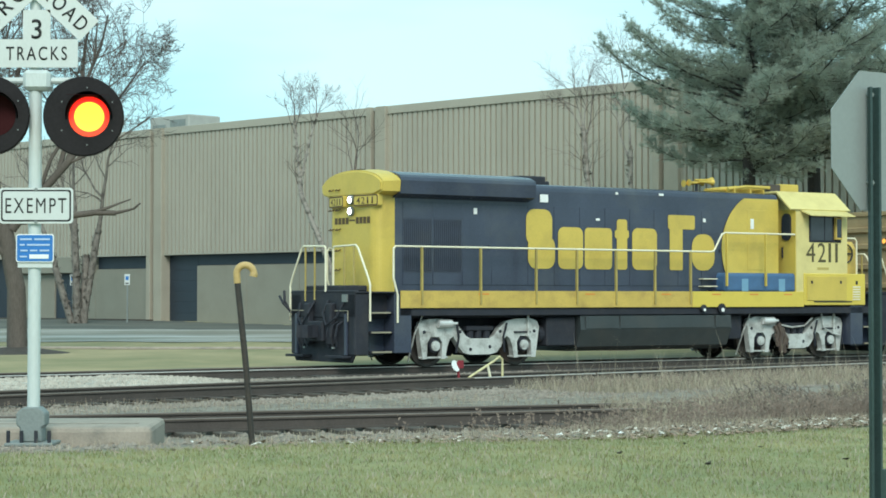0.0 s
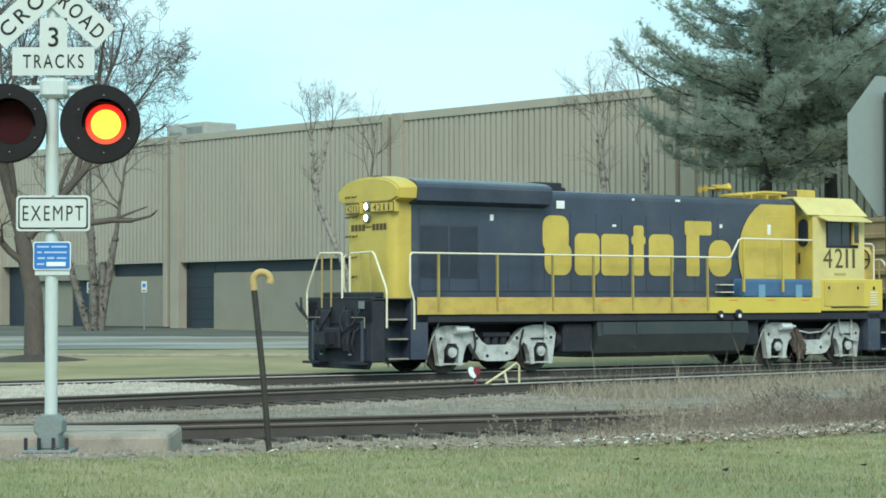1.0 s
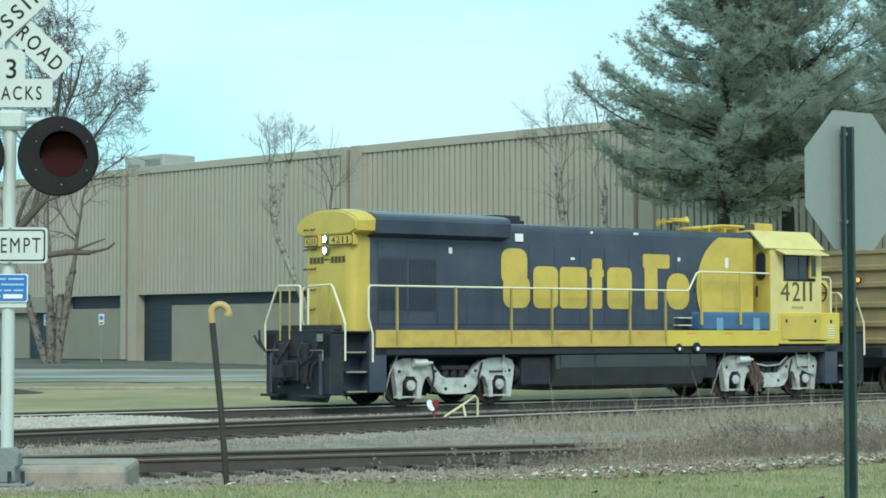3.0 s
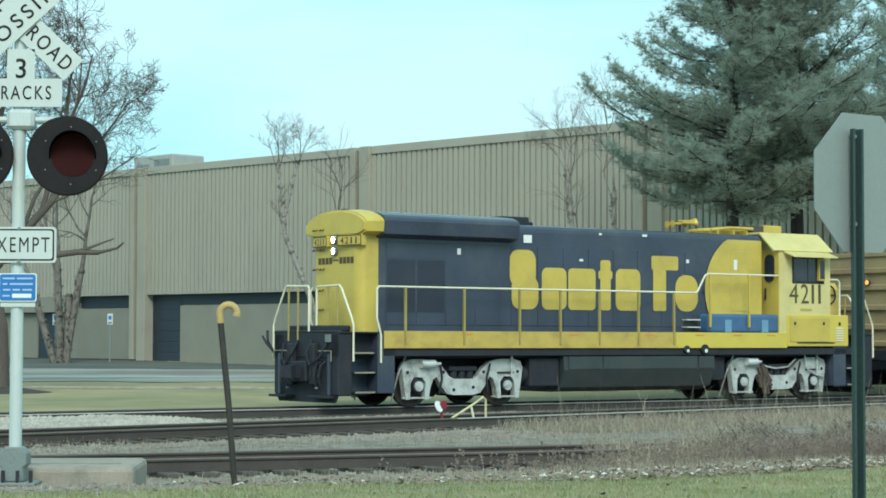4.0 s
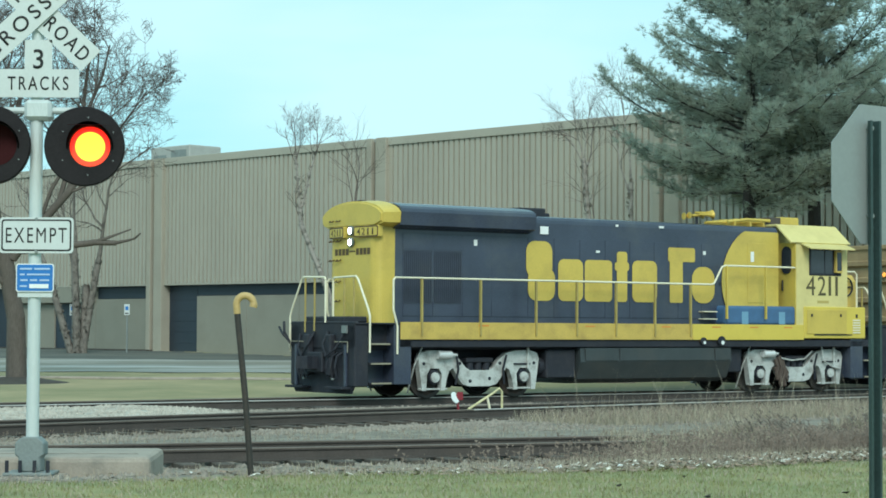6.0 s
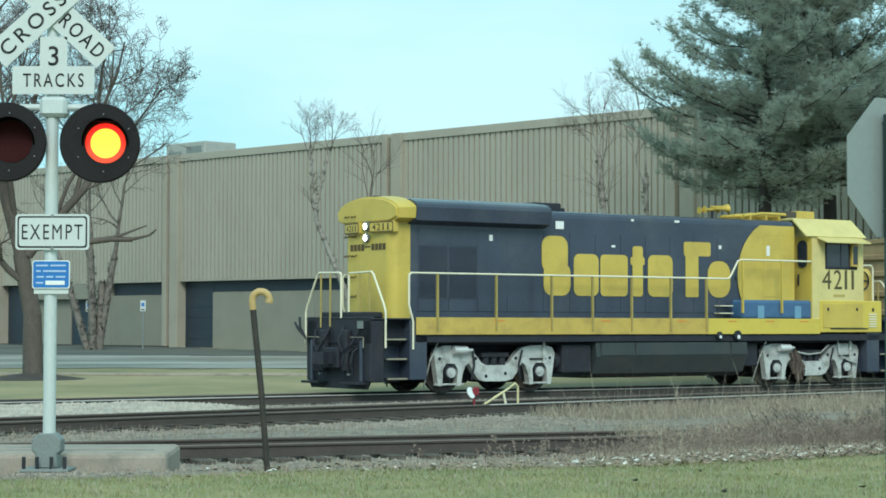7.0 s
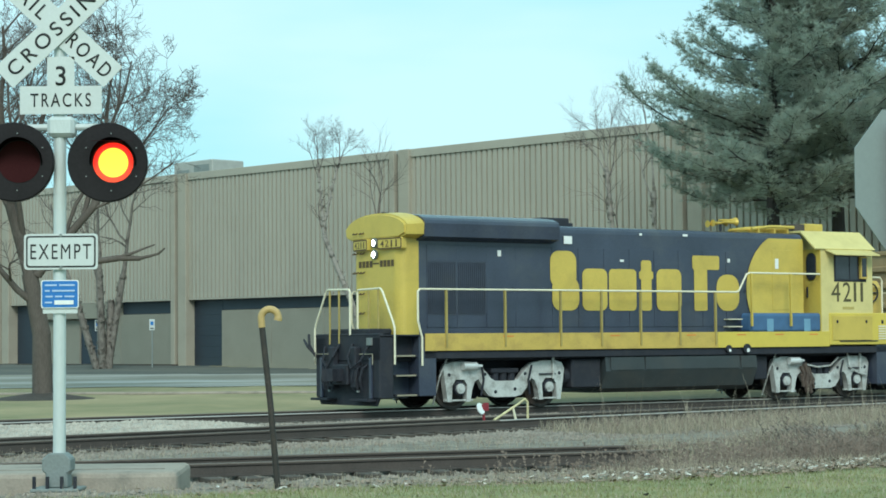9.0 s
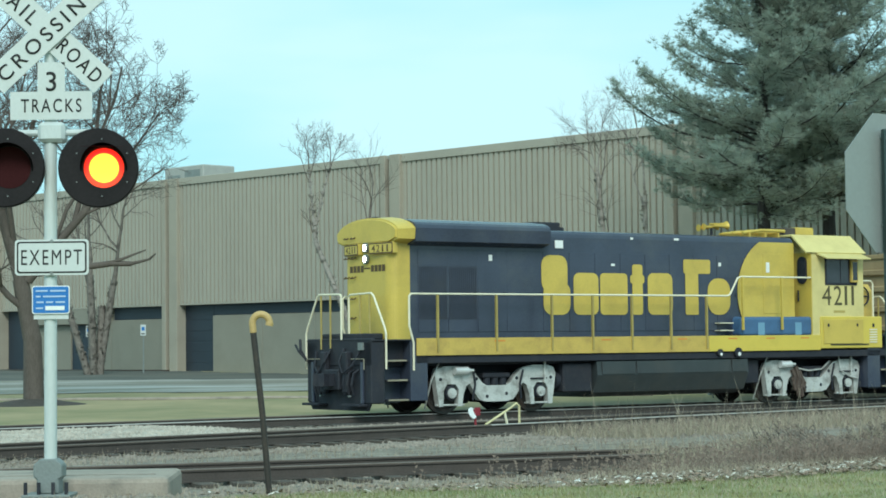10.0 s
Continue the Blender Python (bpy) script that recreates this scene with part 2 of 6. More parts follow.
def lens_glow():
    """Lit roundel: amber-white in the middle, deep red rim painted for its halo."""
    m = glow("lit_red_lens", (1.0, 0.3, 0.05), 1.0)
    n, l = m.node_tree.nodes, m.node_tree.links
    b = n["Principled BSDF"]
    tc, ln, rp = n.new("ShaderNodeTexCoord"), n.new("ShaderNodeVectorMath"), n.new("ShaderNodeValToRGB")
    ln.operation = "LENGTH"
    l.new(tc.outputs["Object"], ln.inputs[0])
    mr = n.new("ShaderNodeMapRange")
    mr.inputs["From Max"].default_value = 0.17
    l.new(ln.outputs["Value"], mr.inputs["Value"]), l.new(mr.outputs["Result"], rp.inputs["Fac"])
    e = rp.color_ramp.elements
    e[0].position, e[0].color = 0.69, (1.0, 0.165, 0.008, 1)
    e[1].position, e[1].color = 1.0, (0.05, 0.0005, 0.0006, 1)
    mid = rp.color_ramp.elements.new(0.745)
    mid.color = (0.42, 0.0006, 0.0025, 1)
    l.new(rp.outputs["Color"], b.inputs["Emission Color"])
    b.inputs["Emission Strength"].default_value = 7.0
    return m


M_LENSON = lens_glow()


# ---------------------------------------------------------------- mesh helpers
def link_mesh(name, bm, material, smooth=False):
    me = bpy.data.meshes.new(name)
    bm.to_mesh(me)
    bm.free()
    for m in material if isinstance(material, (list, tuple)) else (material,):
        me.materials.append(m)
    if smooth:
        me.polygons.foreach_set("use_smooth", [True] * len(me.polygons))
    return me


def part(name, bm, material, parent, label="", smooth=False, at=None):
    ob = new(name, link_mesh(name, bm, material, smooth))
    ob.parent = parent
    if at is not None:
        ob.matrix_basis = at
    return tagged(ob, label)


def thing(name, m, label, category, group="", kind=""):
    ob = new(name)
    ob.empty_display_size = 0.2
    ob.matrix_basis = m
    return tagged(ob, label, category, group, kind)


def single(name, bm, material, m, label="", category="", group="", kind="", smooth=False):
    ob = new(name, link_mesh(name, bm, material, smooth))
    ob.matrix_basis = m
    return tagged(ob, label, category, group, kind)


def box(bm, x0, x1, y0, y1, z0, z1, bev=0.0, seg=1):
    vs = bmesh.ops.create_cube(bm, size=1, matrix=Matrix.LocRotScale(((x0 + x1) / 2, (y0 + y1) / 2, (z0 + z1) / 2), None, (x1 - x0, y1 - y0, z1 - z0)))["verts"]
    if bev:
        es = list({e for v in vs for e in v.link_edges})
        bmesh.ops.bevel(bm, geom=es, offset=bev, segments=seg, affect="EDGES", profile=0.5)
    return bm


def boxed(*a, **k):
    return box(bmesh.new(), *a, **k)


def prism(bm, poly, a, b, axis="y", bev=0.0):
    """A polygon, given in the plane across axis, drawn out from a to b."""
    def at(u, v, w):
        return {"x": (w, u, v), "y": (u, w, v), "z": (u, v, w)}[axis]
    lo, hi = [bm.verts.new(at(u, v, a)) for u, v in poly], [bm.verts.new(at(u, v, b)) for u, v in poly]
    fs = [bm.faces.new(lo), bm.faces.new(hi[::-1])]
    n = len(poly)
    for i in range(n):
        fs.append(bm.faces.new((lo[i], hi[i], hi[(i + 1) % n], lo[(i + 1) % n])))
    bmesh.ops.recalc_face_normals(bm, faces=fs)
    if bev:
        bmesh.ops.bevel(bm, geom=list({e for f in fs for e in f.edges}), offset=bev, segments=1, affect="EDGES", profile=0.5)
    return bm


def tube(bm, pts, radii, seg=8, cap=True):
    """A round bar along points; radii is one number or one for each point."""
    pts = [Vector(p) for p in pts]
    radii = radii if isinstance(radii, (list, tuple)) else [radii] * len(pts)
    rings, ref = [], None
    for i, p in enumerate(pts):
        d = ((pts[min(i + 1, len(pts) - 1)] - p).normalized() + (p - pts[max(i - 1, 0)]).normalized()).normalized()
        if ref is None:
            ref = d.orthogonal().normalized()
        u = (ref - d * ref.dot(d)).normalized()
        ref, v = u, d.cross(u)
        rings.append([bm.verts.new(p + (u * math.cos(2 * math.pi * k / seg) + v * math.sin(2 * math.pi * k / seg)) * radii[i]) for k in range(seg)])
    for a, b in zip(rings, rings[1:]):
        for k in range(seg):
            bm.faces.new((a[k], a[(k + 1) % seg], b[(k + 1) % seg], b[k]))
    if cap and seg > 2:
        bm.faces.new(rings[0][::-1]), bm.faces.new(rings[-1])
    return bm


def cyl(bm, p, q, r, seg=20, r2=None):
    return tube(bm, [p, q], [r, r if r2 is None else r2], seg)


def lathe(bm, prof, seg=24, m=Matrix()):
    """Profile of (radius, along) turned round local x."""
    rings = []
    for r, x in prof:
        rings.append([bm.verts.new(m @ Vector((x, r * math.cos(2 * math.pi * k / seg), r * math.sin(2 * math.pi * k / seg)))) for k in range(seg)])
    for a, b in zip(rings, rings[1:]):
        for k in range(seg):
            bm.faces.new((a[k], b[k], b[(k + 1) % seg], a[(k + 1) % seg]))
    bmesh.ops.remove_doubles(bm, verts=bm.verts, dist=1e-6)
    bmesh.ops.recalc_face_normals(bm, faces=bm.faces)
    return bm


def lettering(name, body, size, material, parent, m, width=None, depth=0.004, bold=0.0, label="", spacing=1.0):
    """Text as a mesh, centred, facing local -y, fitted to a width."""
    cu = bpy.data.curves.new(name, "FONT")
    cu.body, cu.size, cu.extrude, cu.offset = body, 1.0, 0.0, bold
    cu.space_character = spacing
    cu.align_x, cu.align_y = "CENTER", "CENTER"
    tmp = bpy.data.objects.new("tmp", cu)
    me = bpy.data.meshes.new_from_object(tmp)
    bpy.data.objects.remove(tmp), bpy.data.curves.remove(cu)
    bm = bmesh.new()
    bm.from_mesh(me)
    bpy.data.meshes.remove(me)
    xs, ys = [v.co.x for v in bm.verts], [v.co.y for v in bm.verts]
    w, h = max(xs) - min(xs), max(ys) - min(ys)
    cx, cy = (max(xs) + min(xs)) / 2, (max(ys) + min(ys)) / 2
    sy = size / h
    sx = width / w if width else sy
    for v in bm.verts:
        v.co = Vector(((v.co.x - cx) * sx, 0, (v.co.y - cy) * sy))
    r = bmesh.ops.extrude_face_region(bm, geom=bm.faces[:])
    for g in r["geom"]:
        if isinstance(g, bmesh.types.BMVert):
            g.co.y -= depth
    bmesh.ops.recalc_face_normals(bm, faces=bm.faces)
    return part(name, bm, material, parent, label, at=m)


def bar(name, w, h, material, parent, m):
    return part(name, boxed(-w / 2, w / 2, -0.004, 0, -h / 2, h / 2), material, parent, at=m)


def sheet(name, verts, faces, material, label="", category="", kind="stuff", parent=None):
    me = bpy.data.meshes.new(name)
    me.from_pydata(verts, [], faces)
    me.materials.append(material)
    ob = new(name, me)
    ob.parent = parent
    return tagged(ob, label, category, "", kind)


# ---------------------------------------------------------------- ground
RAIL_DIR, RAIL_TURN = Vector((0.8147, 0.5798, 0)), 35.44
LOCO = pose(-0.03, 51.48, 0, 0, 0, RAIL_TURN)


def smooth(a, b, x):
    t = min(max((x - a) / (b - a), 0.0), 1.0)
    return t * t * (3 - 2 * t)


def height(x, y):
    """Ground level: lawn bank, dip with the tracks, gentle rise to the building."""
    v = -0.407 * x + 0.9135 * y
    c = -0.5798 * x + 0.8147 * y
    w = v - min(max(0.18 * (0.9135 * x + 0.407 * y - 9.0), 0.0), 1.0)
    h = 0.44 - 0.68 * smooth(16.3, 21.5, w)
    h += 0.05 * smooth(33.0, 36.0, c)
    h += 0.80 * min(max((y - 50.0) / 47.0, 0.0), 1.0) * smooth(42.5, 47.0, c)
    n = noise.noise(Vector((x * 0.35, y * 0.35, 0))) * 0.03 * smooth(10, 14, y) + noise.noise(Vector((x * 1.7, y * 1.7, 3))) * 0.012
    return h + n


def ground_sheet(name, xs, ys, lift, material, inside=None, **tags):
    verts = [(x, y, height(x, y) + lift) for y in ys for x in xs]
    nx = len(xs)
    faces = []
    for j in range(len(ys) - 1):
        for i in range(nx - 1):
            if inside is None or inside((xs[i] + xs[i + 1]) / 2, (ys[j] + ys[j + 1]) / 2):
                faces.append((j * nx + i, j * nx + i + 1, (j + 1) * nx + i + 1, (j + 1) * nx + i))
    ob = sheet(name, verts, faces, material, **tags)
    ob.data.polygons.foreach_set("use_smooth", [True] * len(faces))
    return ob


def ground_material():
    """Lawn near the road, dry gravelly weeds between the tracks, straw-coloured grass beyond."""
    m = mat("grass_and_gravel", (0.2, 0.2, 0.1), 0.95)
    n, l = m.node_tree.nodes, m.node_tree.links
    b = n["Principled BSDF"]
    geo, sep = n.new("ShaderNodeNewGeometry"), n.new("ShaderNodeSeparateXYZ")
    l.new(geo.outputs["Position"], sep.inputs["Vector"])

    def across(ax, ay, lo, hi):
        d, r, w, s = n.new("ShaderNodeVectorMath"), n.new("ShaderNodeMapRange"), n.new("ShaderNodeTexNoise"), n.new("ShaderNodeMath")
        d.operation, s.operation = "DOT_PRODUCT", "MULTIPLY_ADD"
        d.inputs[1].default_value = (ax, ay, 0)
        w.inputs["Scale"].default_value, w.inputs["Detail"].default_value = 0.9, 5
        s.inputs[1].default_value = 1.8
        l.new(geo.outputs["Position"], d.inputs[0]), l.new(geo.outputs["Position"], w.inputs["Vector"])
        l.new(w.outputs["Fac"], s.inputs[0]), l.new(d.outputs["Value"], s.inputs[2])
        r.inputs["From Min"].default_value, r.inputs["From Max"].default_value = lo + 0.9, hi + 0.9
        l.new(s.outputs["Value"], r.inputs["Value"])
        return r.outputs["Result"]

    def tone(c1, c2, scale):
        t, r = n.new("ShaderNodeTexNoise"), n.new("ShaderNodeValToRGB")
        t.inputs["Scale"].default_value, t.inputs["Detail"].default_value, t.inputs["Roughness"].default_value = scale, 8, 0.7
        l.new(geo.outputs["Position"], t.inputs["Vector"]), l.new(t.outputs["Fac"], r.inputs["Fac"])
        r.color_ramp.elements[0].position, r.color_ramp.elements[0].color = 0.32, (*c1, 1)
        r.color_ramp.elements[1].position, r.color_ramp.elements[1].color = 0.68, (*c2, 1)
        return r.outputs["Color"]

    def mix(f, a, c):
        x = n.new("ShaderNodeMix")
        x.data_type = "RGBA"
        l.new(f, x.inputs["Factor"]), l.new(a, x.inputs["A"]), l.new(c, x.inputs["B"])
        return x.outputs["Result"]
    lawn = tone((0.165, 0.190, 0.072), (0.290, 0.265, 0.120), 1.3)
    gravel = tone((0.11, 0.09, 0.07), (0.29, 0.26, 0.21), 2.6)
    straw = tone((0.150, 0.155, 0.066), (0.36, 0.290, 0.160), 0.16)
    col = mix(across(-0.407, 0.9135, 15.9, 16.5), lawn, gravel)
    col = mix(across(-0.5798, 0.8147, 44.6, 46.8), col, straw)
    l.new(col, b.inputs["Base Color"])
    return m


def steps(a, b, d):
    k = max(1, round((b - a) / d))
    return [a + (b - a) * i / k for i in range(k + 1)]


def build_ground():
    xs = [-2500, -600, -200, -90, -50] + steps(-32, 32, 0.8) + [50, 90, 200, 600, 2500]
    ys = [-400, -120, -40, -12] + steps(0, 9, 1.5) + steps(9.5, 26, 0.4) + steps(27, 100, 1.0) + [125, 170, 300, 700, 2500]
    ground_sheet("ground", xs, ys, 0.0, ground_material(), label="lawn bank, gravelly weeds and dry winter grass", category="ground", kind="structure")
    wall = lambda x, y: 0.712 * (x + 14.04) + 0.703 * (y - 97.0)
    lane = lambda x, y: 69.4 - 0.06 * x < y < 82.6 - 0.08 * x and wall(x, y) < -0.6
    apron = lambda x, y: y > 82.6 - 0.08 * x and wall(x, y) < -0.1
    ground_sheet("road", steps(-60, 6, 1.0), steps(60, 150, 1.0), 0.02, M_ASPHALT, lane, label="pale worn asphalt lane before the warehouse", category="road", kind="structure")
    ground_sheet("pavement", steps(-60, 6, 1.0), steps(60, 150, 1.0), 0.018, M_APRON, apron, label="dark old asphalt apron along the warehouse wall", category="pavement", kind="structure")
    bm = bmesh.new()
    tube(bm, [(x, 63.8 - 0.06 * x, height(x, 63.8 - 0.06 * x) + 0.02) for x in steps(-60, 6, 3)], 0.06, 8)
    single("kerb", bm, M_PAD, Matrix(), "low pale concrete kerb along the lane", "kerb", kind="structure")


# ---------------------------------------------------------------- tracks
def rail_profile():
    return [(-0.07, -0.178), (0.07, -0.178), (0.07, -0.165), (0.012, -0.148), (0.010, -0.045), (0.034, -0.035), (0.036, -0.004), (0.028, 0.0),
            (-0.028, 0.0), (-0.036, -0.004), (-0.034, -0.035), (-0.010, -0.045), (-0.012, -0.148), (-0.07, -0.165)]


def build_track(x, y, turn, a, b, label, shine, dull_to=None):
    """A track whose near rail passes through (x, y); local x runs along it."""
    t = thing("railway_track", pose(x, y, 0, 0, 0, turn), label, "railway track", "the three tracks", "structure")
    for v in (0.0, 1.507):
        bm = bmesh.new()
        prism(bm, rail_profile(), a, b, "x")
        for vert in bm.verts:
            vert.co.y += v
        rail = part("rail", bm, M_RAILSTEEL, t)
        bright = shine and v == 0.0
        lo = a
        if bright and dull_to is not None:
            part("rail_head", boxed(a, dull_to, v - 0.039, v + 0.039, -0.020, 0.005, 0.006), M_RAILDULL, rail)
            lo = dull_to
        part("rail_head", boxed(lo, b, v - 0.039, v + 0.039, -0.020, 0.005, 0.006), M_RAILTOP if bright else M_RAILDULL, rail, "worn pale running surface" if bright else "")
    tie = link_mesh("tie", boxed(-0.115, 0.115, -0.55, 2.05, -0.345, -0.172, 0.012), M_TIE)
    rng = random.Random(int(turn * 10))
    lo = max(a, -18)
    for i in range(int((min(b, 26) - lo) / 0.56)):
        o = new("tie", tie)
        o.parent = t
        o.matrix_basis = pose(lo + 0.56 * i + rng.uniform(-0.03, 0.03), rng.uniform(-0.06, 0.06), rng.uniform(-0.012, 0.0), 0, 0, rng.uniform(-1.5, 1.5))
    return t


def build_tracks():
    build_track(-0.96, 29.28, 21.9, -30, 40, "disused rusty siding track, half hidden by dead weeds", False)
    build_track(-0.6, 41.63, 43.15, -28, 30, "rusty track on exposed timber ties and gravel", True, 1.7)
    p = LOCO @ Vector((0, -0.7535, 0))
    build_track(p.x, p.y, RAIL_TURN, -34, 45, "track carrying the locomotive", True)


# ---------------------------------------------------------------- locomotive
def build_truck(loco, x, dirty):
    tr = part("truck", boxed(x - 0.45, x + 0.45, -1.05, 1.05, 0.55, 0.95, 0.03), M_BLACK, loco, "silver-painted two-axle truck")
    half_up = [(1.74, 0.18), (1.81, 0.60), (1.86, 0.95), (1.79, 1.10), (1.58, 1.16), (1.15, 1.16), (0.82, 1.10), (0.66, 0.98), (0.44, 0.74), (0.30, 0.67)]
    half_low = [(0.30, 0.27), (0.52, 0.32), (0.66, 0.48), (0.82, 0.73), (0.93, 0.66), (1.01, 0.46), (1.06, 0.18), (1.18, 0.18), (1.15, 0.58), (1.25, 0.72), (1.50, 0.72), (1.60, 0.58), (1.62, 0.18)]
    up = [(-u, v) for u, v in half_up] + half_up[::-1]
    low = half_low[::-1] + [(-u, v) for u, v in half_low]
    for sgn in (-1, 1):
        y0 = sgn * 1.12
        part("side_frame", prism(bmesh.new(), [(x + u, v) for u, v in up + low], y0 - 0.09, y0 + 0.09, "y"), M_SILVER, tr, "silver cast side frame")
        for u, v in ((-0.30, 0.40), (0.30, 0.46), (-0.62, 0.84), (0.62, 0.84), (-1.70, 0.84), (1.70, 0.84)):
            part("frame_hole", cyl(bmesh.new(), (x + u, y0 + sgn * 0.07, v), (x + u, y0 + sgn * 0.10, v), 0.045, 12), M_BLACK, tr)
        for ax in (-1.37, 1.37):
            bm = bmesh.new()
            box(bm, x + ax - 0.125, x + ax + 0.125, y0 - 0.06, y0 + 0.06, 0.36, 0.70, 0.03)
            jb = part("journal_box", bm, M_BLACK, tr)
            part("bearing_ring", cyl(bmesh.new(), (x + ax, y0, 0.50), (x + ax, y0 + sgn * 0.09, 0.50), 0.165, 18), M_BLACK, jb)
            bm = bmesh.new()
            cyl(bm, (x + ax, y0, 0.50), (x + ax, y0 + sgn * 0.13, 0.50), 0.125, 18)
            cyl(bm, (x + ax, y0, 0.50), (x + ax, y0 + sgn * 0.15, 0.50), 0.06, 12)
            part("bearing_cap", bm, M_SILVER, jb, "silver bearing cap")
            bm = bmesh.new()
            s = 1 if ax < 0 else -1
            if ax < 0:
                cyl(bm, (x + ax + s * 0.02, y0 + sgn * 0.18, 1.05), (x + ax + s * 0.42, y0 + sgn * 0.18, 1.05), 0.10, 14)
                cyl(bm, (x + ax + s * 0.42, y0 + sgn * 0.18, 1.05), (x + ax + s * 0.60, y0 + sgn * 0.18, 1.05), 0.035, 8)
                part("brake_cylinder", bm, M_BRIGHT, tr)
            else:
                cyl(bm, (x + ax + 0.12, y0 + sgn * 0.12, 0.70), (x + ax + 0.12, y0 + sgn * 0.12, 1.26), 0.035, 8)
                part("speed_cable_pipe", bm, M_SILVER, tr)
                part("pedestal_bar", boxed(x + ax - 0.32, x + ax + 0.20, min(y0, y0 + sgn * 0.13), max(y0, y0 + sgn * 0.13), 0.80, 0.84, 0.008), M_BLACK, tr)
            part("pedestal_tie", boxed(x + ax - 0.42, x + ax + 0.42, y0 - 0.05, y0 + 0.05, 0.19, 0.235, 0.01), M_SILVER, tr)
            part("brake_rod", tube(bmesh.new(), [(x + ax + s * 0.6, y0 + sgn * 0.17, 1.05), (x + ax + s * 0.68, y0 + sgn * 0.14, 0.7), (x + ax + s * 0.62, y0 + sgn * 0.10, 0.32)], 0.03, 6), M_BLACK, tr)
            part("brake_shoe", boxed(x + ax + s * 0.54, x + ax + s * 0.64, sgn * 0.70, sgn * 0.86, 0.30, 0.78, 0.02), M_BLACK, tr)
        bm = bmesh.new()
        for u in (-0.25, 0.0, 0.25):
            cyl(bm, (x + u, y0 - sgn * 0.02, 0.68), (x + u, y0 - sgn * 0.02, 0.95), 0.10, 12)
        part("bolster_spring", bm, M_BLACK, tr)
        part("bolster_end", boxed(x - 0.42, x + 0.42, y0 - 0.1, y0 + 0.13, 0.86, 0.98, 0.02), M_BLACK, tr)
        part("sand_pipe", tube(bmesh.new(), [(x - 1.7 * 1, y0 + sgn * 0.1, 1.35), (x - 1.93, y0 + sgn * 0.02, 0.8), (x - 1.90, sgn * 0.80, 0.12)], 0.022, 6), M_SILVER, tr)
        if dirty and sgn < 0:
            for u, z0, z1, w in ((-0.80, 0.34, 0.90, 0.05), (-0.66, 0.18, 0.98, 0.07), (-0.53, 0.16, 0.86, 0.06), (-0.42, 0.30, 0.66, 0.045)):
                part("brake_lever", tube(bmesh.new(), [(x + u - 0.06, y0 - 0.15, z1), (x + u + 0.03, y0 - 0.17, 0.6 * z1 + 0.4 * z0), (x + u - 0.02, y0 - 0.16, 0.3 * z1 + 0.7 * z0), (x + u + 0.05, y0 - 0.14, z0)], w, 7), M_RUSTY, tr, "rusty brake lever")
            part("brake_hanger", boxed(x - 0.86, x - 0.40, y0 - 0.16, y0 - 0.09, 0.56, 0.70, 0.04), M_RUSTY, tr)
            part("pull_rod", tube(bmesh.new(), [(x - 0.75, y0 - 0.15, 0.95), (x - 0.2, y0 - 0.14, 0.86), (x + 0.3, y0 - 0.14, 0.90), (x + 0.62, y0 - 0.13, 1.12)], 0.025, 6), M_SILVER, tr)
            part("air_hose", tube(bmesh.new(), [(x + 0.95, y0 - 0.16, 1.25), (x + 1.0, y0 - 0.18, 0.85), (x + 1.35, y0 - 0.18, 0.68), (x + 1.72, y0 - 0.16, 0.62)], 0.025, 6), M_SILVER, tr)
    for ax in (-1.37, 1.37):
        for sgn in (-1, 1):
            m = Matrix.Translation((x + ax, sgn * 0.765, 0.512)) @ Matrix.Rotation(radians(90 * sgn), 4, "Z")
            part("wheel", lathe(bmesh.new(), [(0, -0.06), (0.10, -0.07), (0.13, -0.05), (0.40, -0.03), (0.45, -0.065), (0.512, -0.065), (0.508, 0.05), (0.54, 0.065), (0.53, 0.09), (0.44, 0.09), (0.38, 0.03), (0.12, 0.05), (0, 0.05)], 32, m), M_STEEL, tr, smooth=False)
        part("axle", cyl(bmesh.new(), (x + ax, -1.05, 0.512), (x + ax, 1.05, 0.512), 0.09, 14), M_BLACK, tr)
        part("traction_motor", boxed(x + ax * 0.62 - 0.55, x + ax * 0.62 + 0.55, -0.6, 0.6, 0.22, 0.98, 0.10), M_BLACK, tr)


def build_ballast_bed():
    """Ballast under and beyond the standing train, coloured by oil and the train's shade."""
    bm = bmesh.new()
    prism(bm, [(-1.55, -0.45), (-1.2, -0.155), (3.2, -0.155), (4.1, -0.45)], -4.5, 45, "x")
    single("ballast_bed", bm, M_DARKBED, LOCO, "dark ballast bed, oil stain and train's shade in its colour", "ballast", kind="structure")


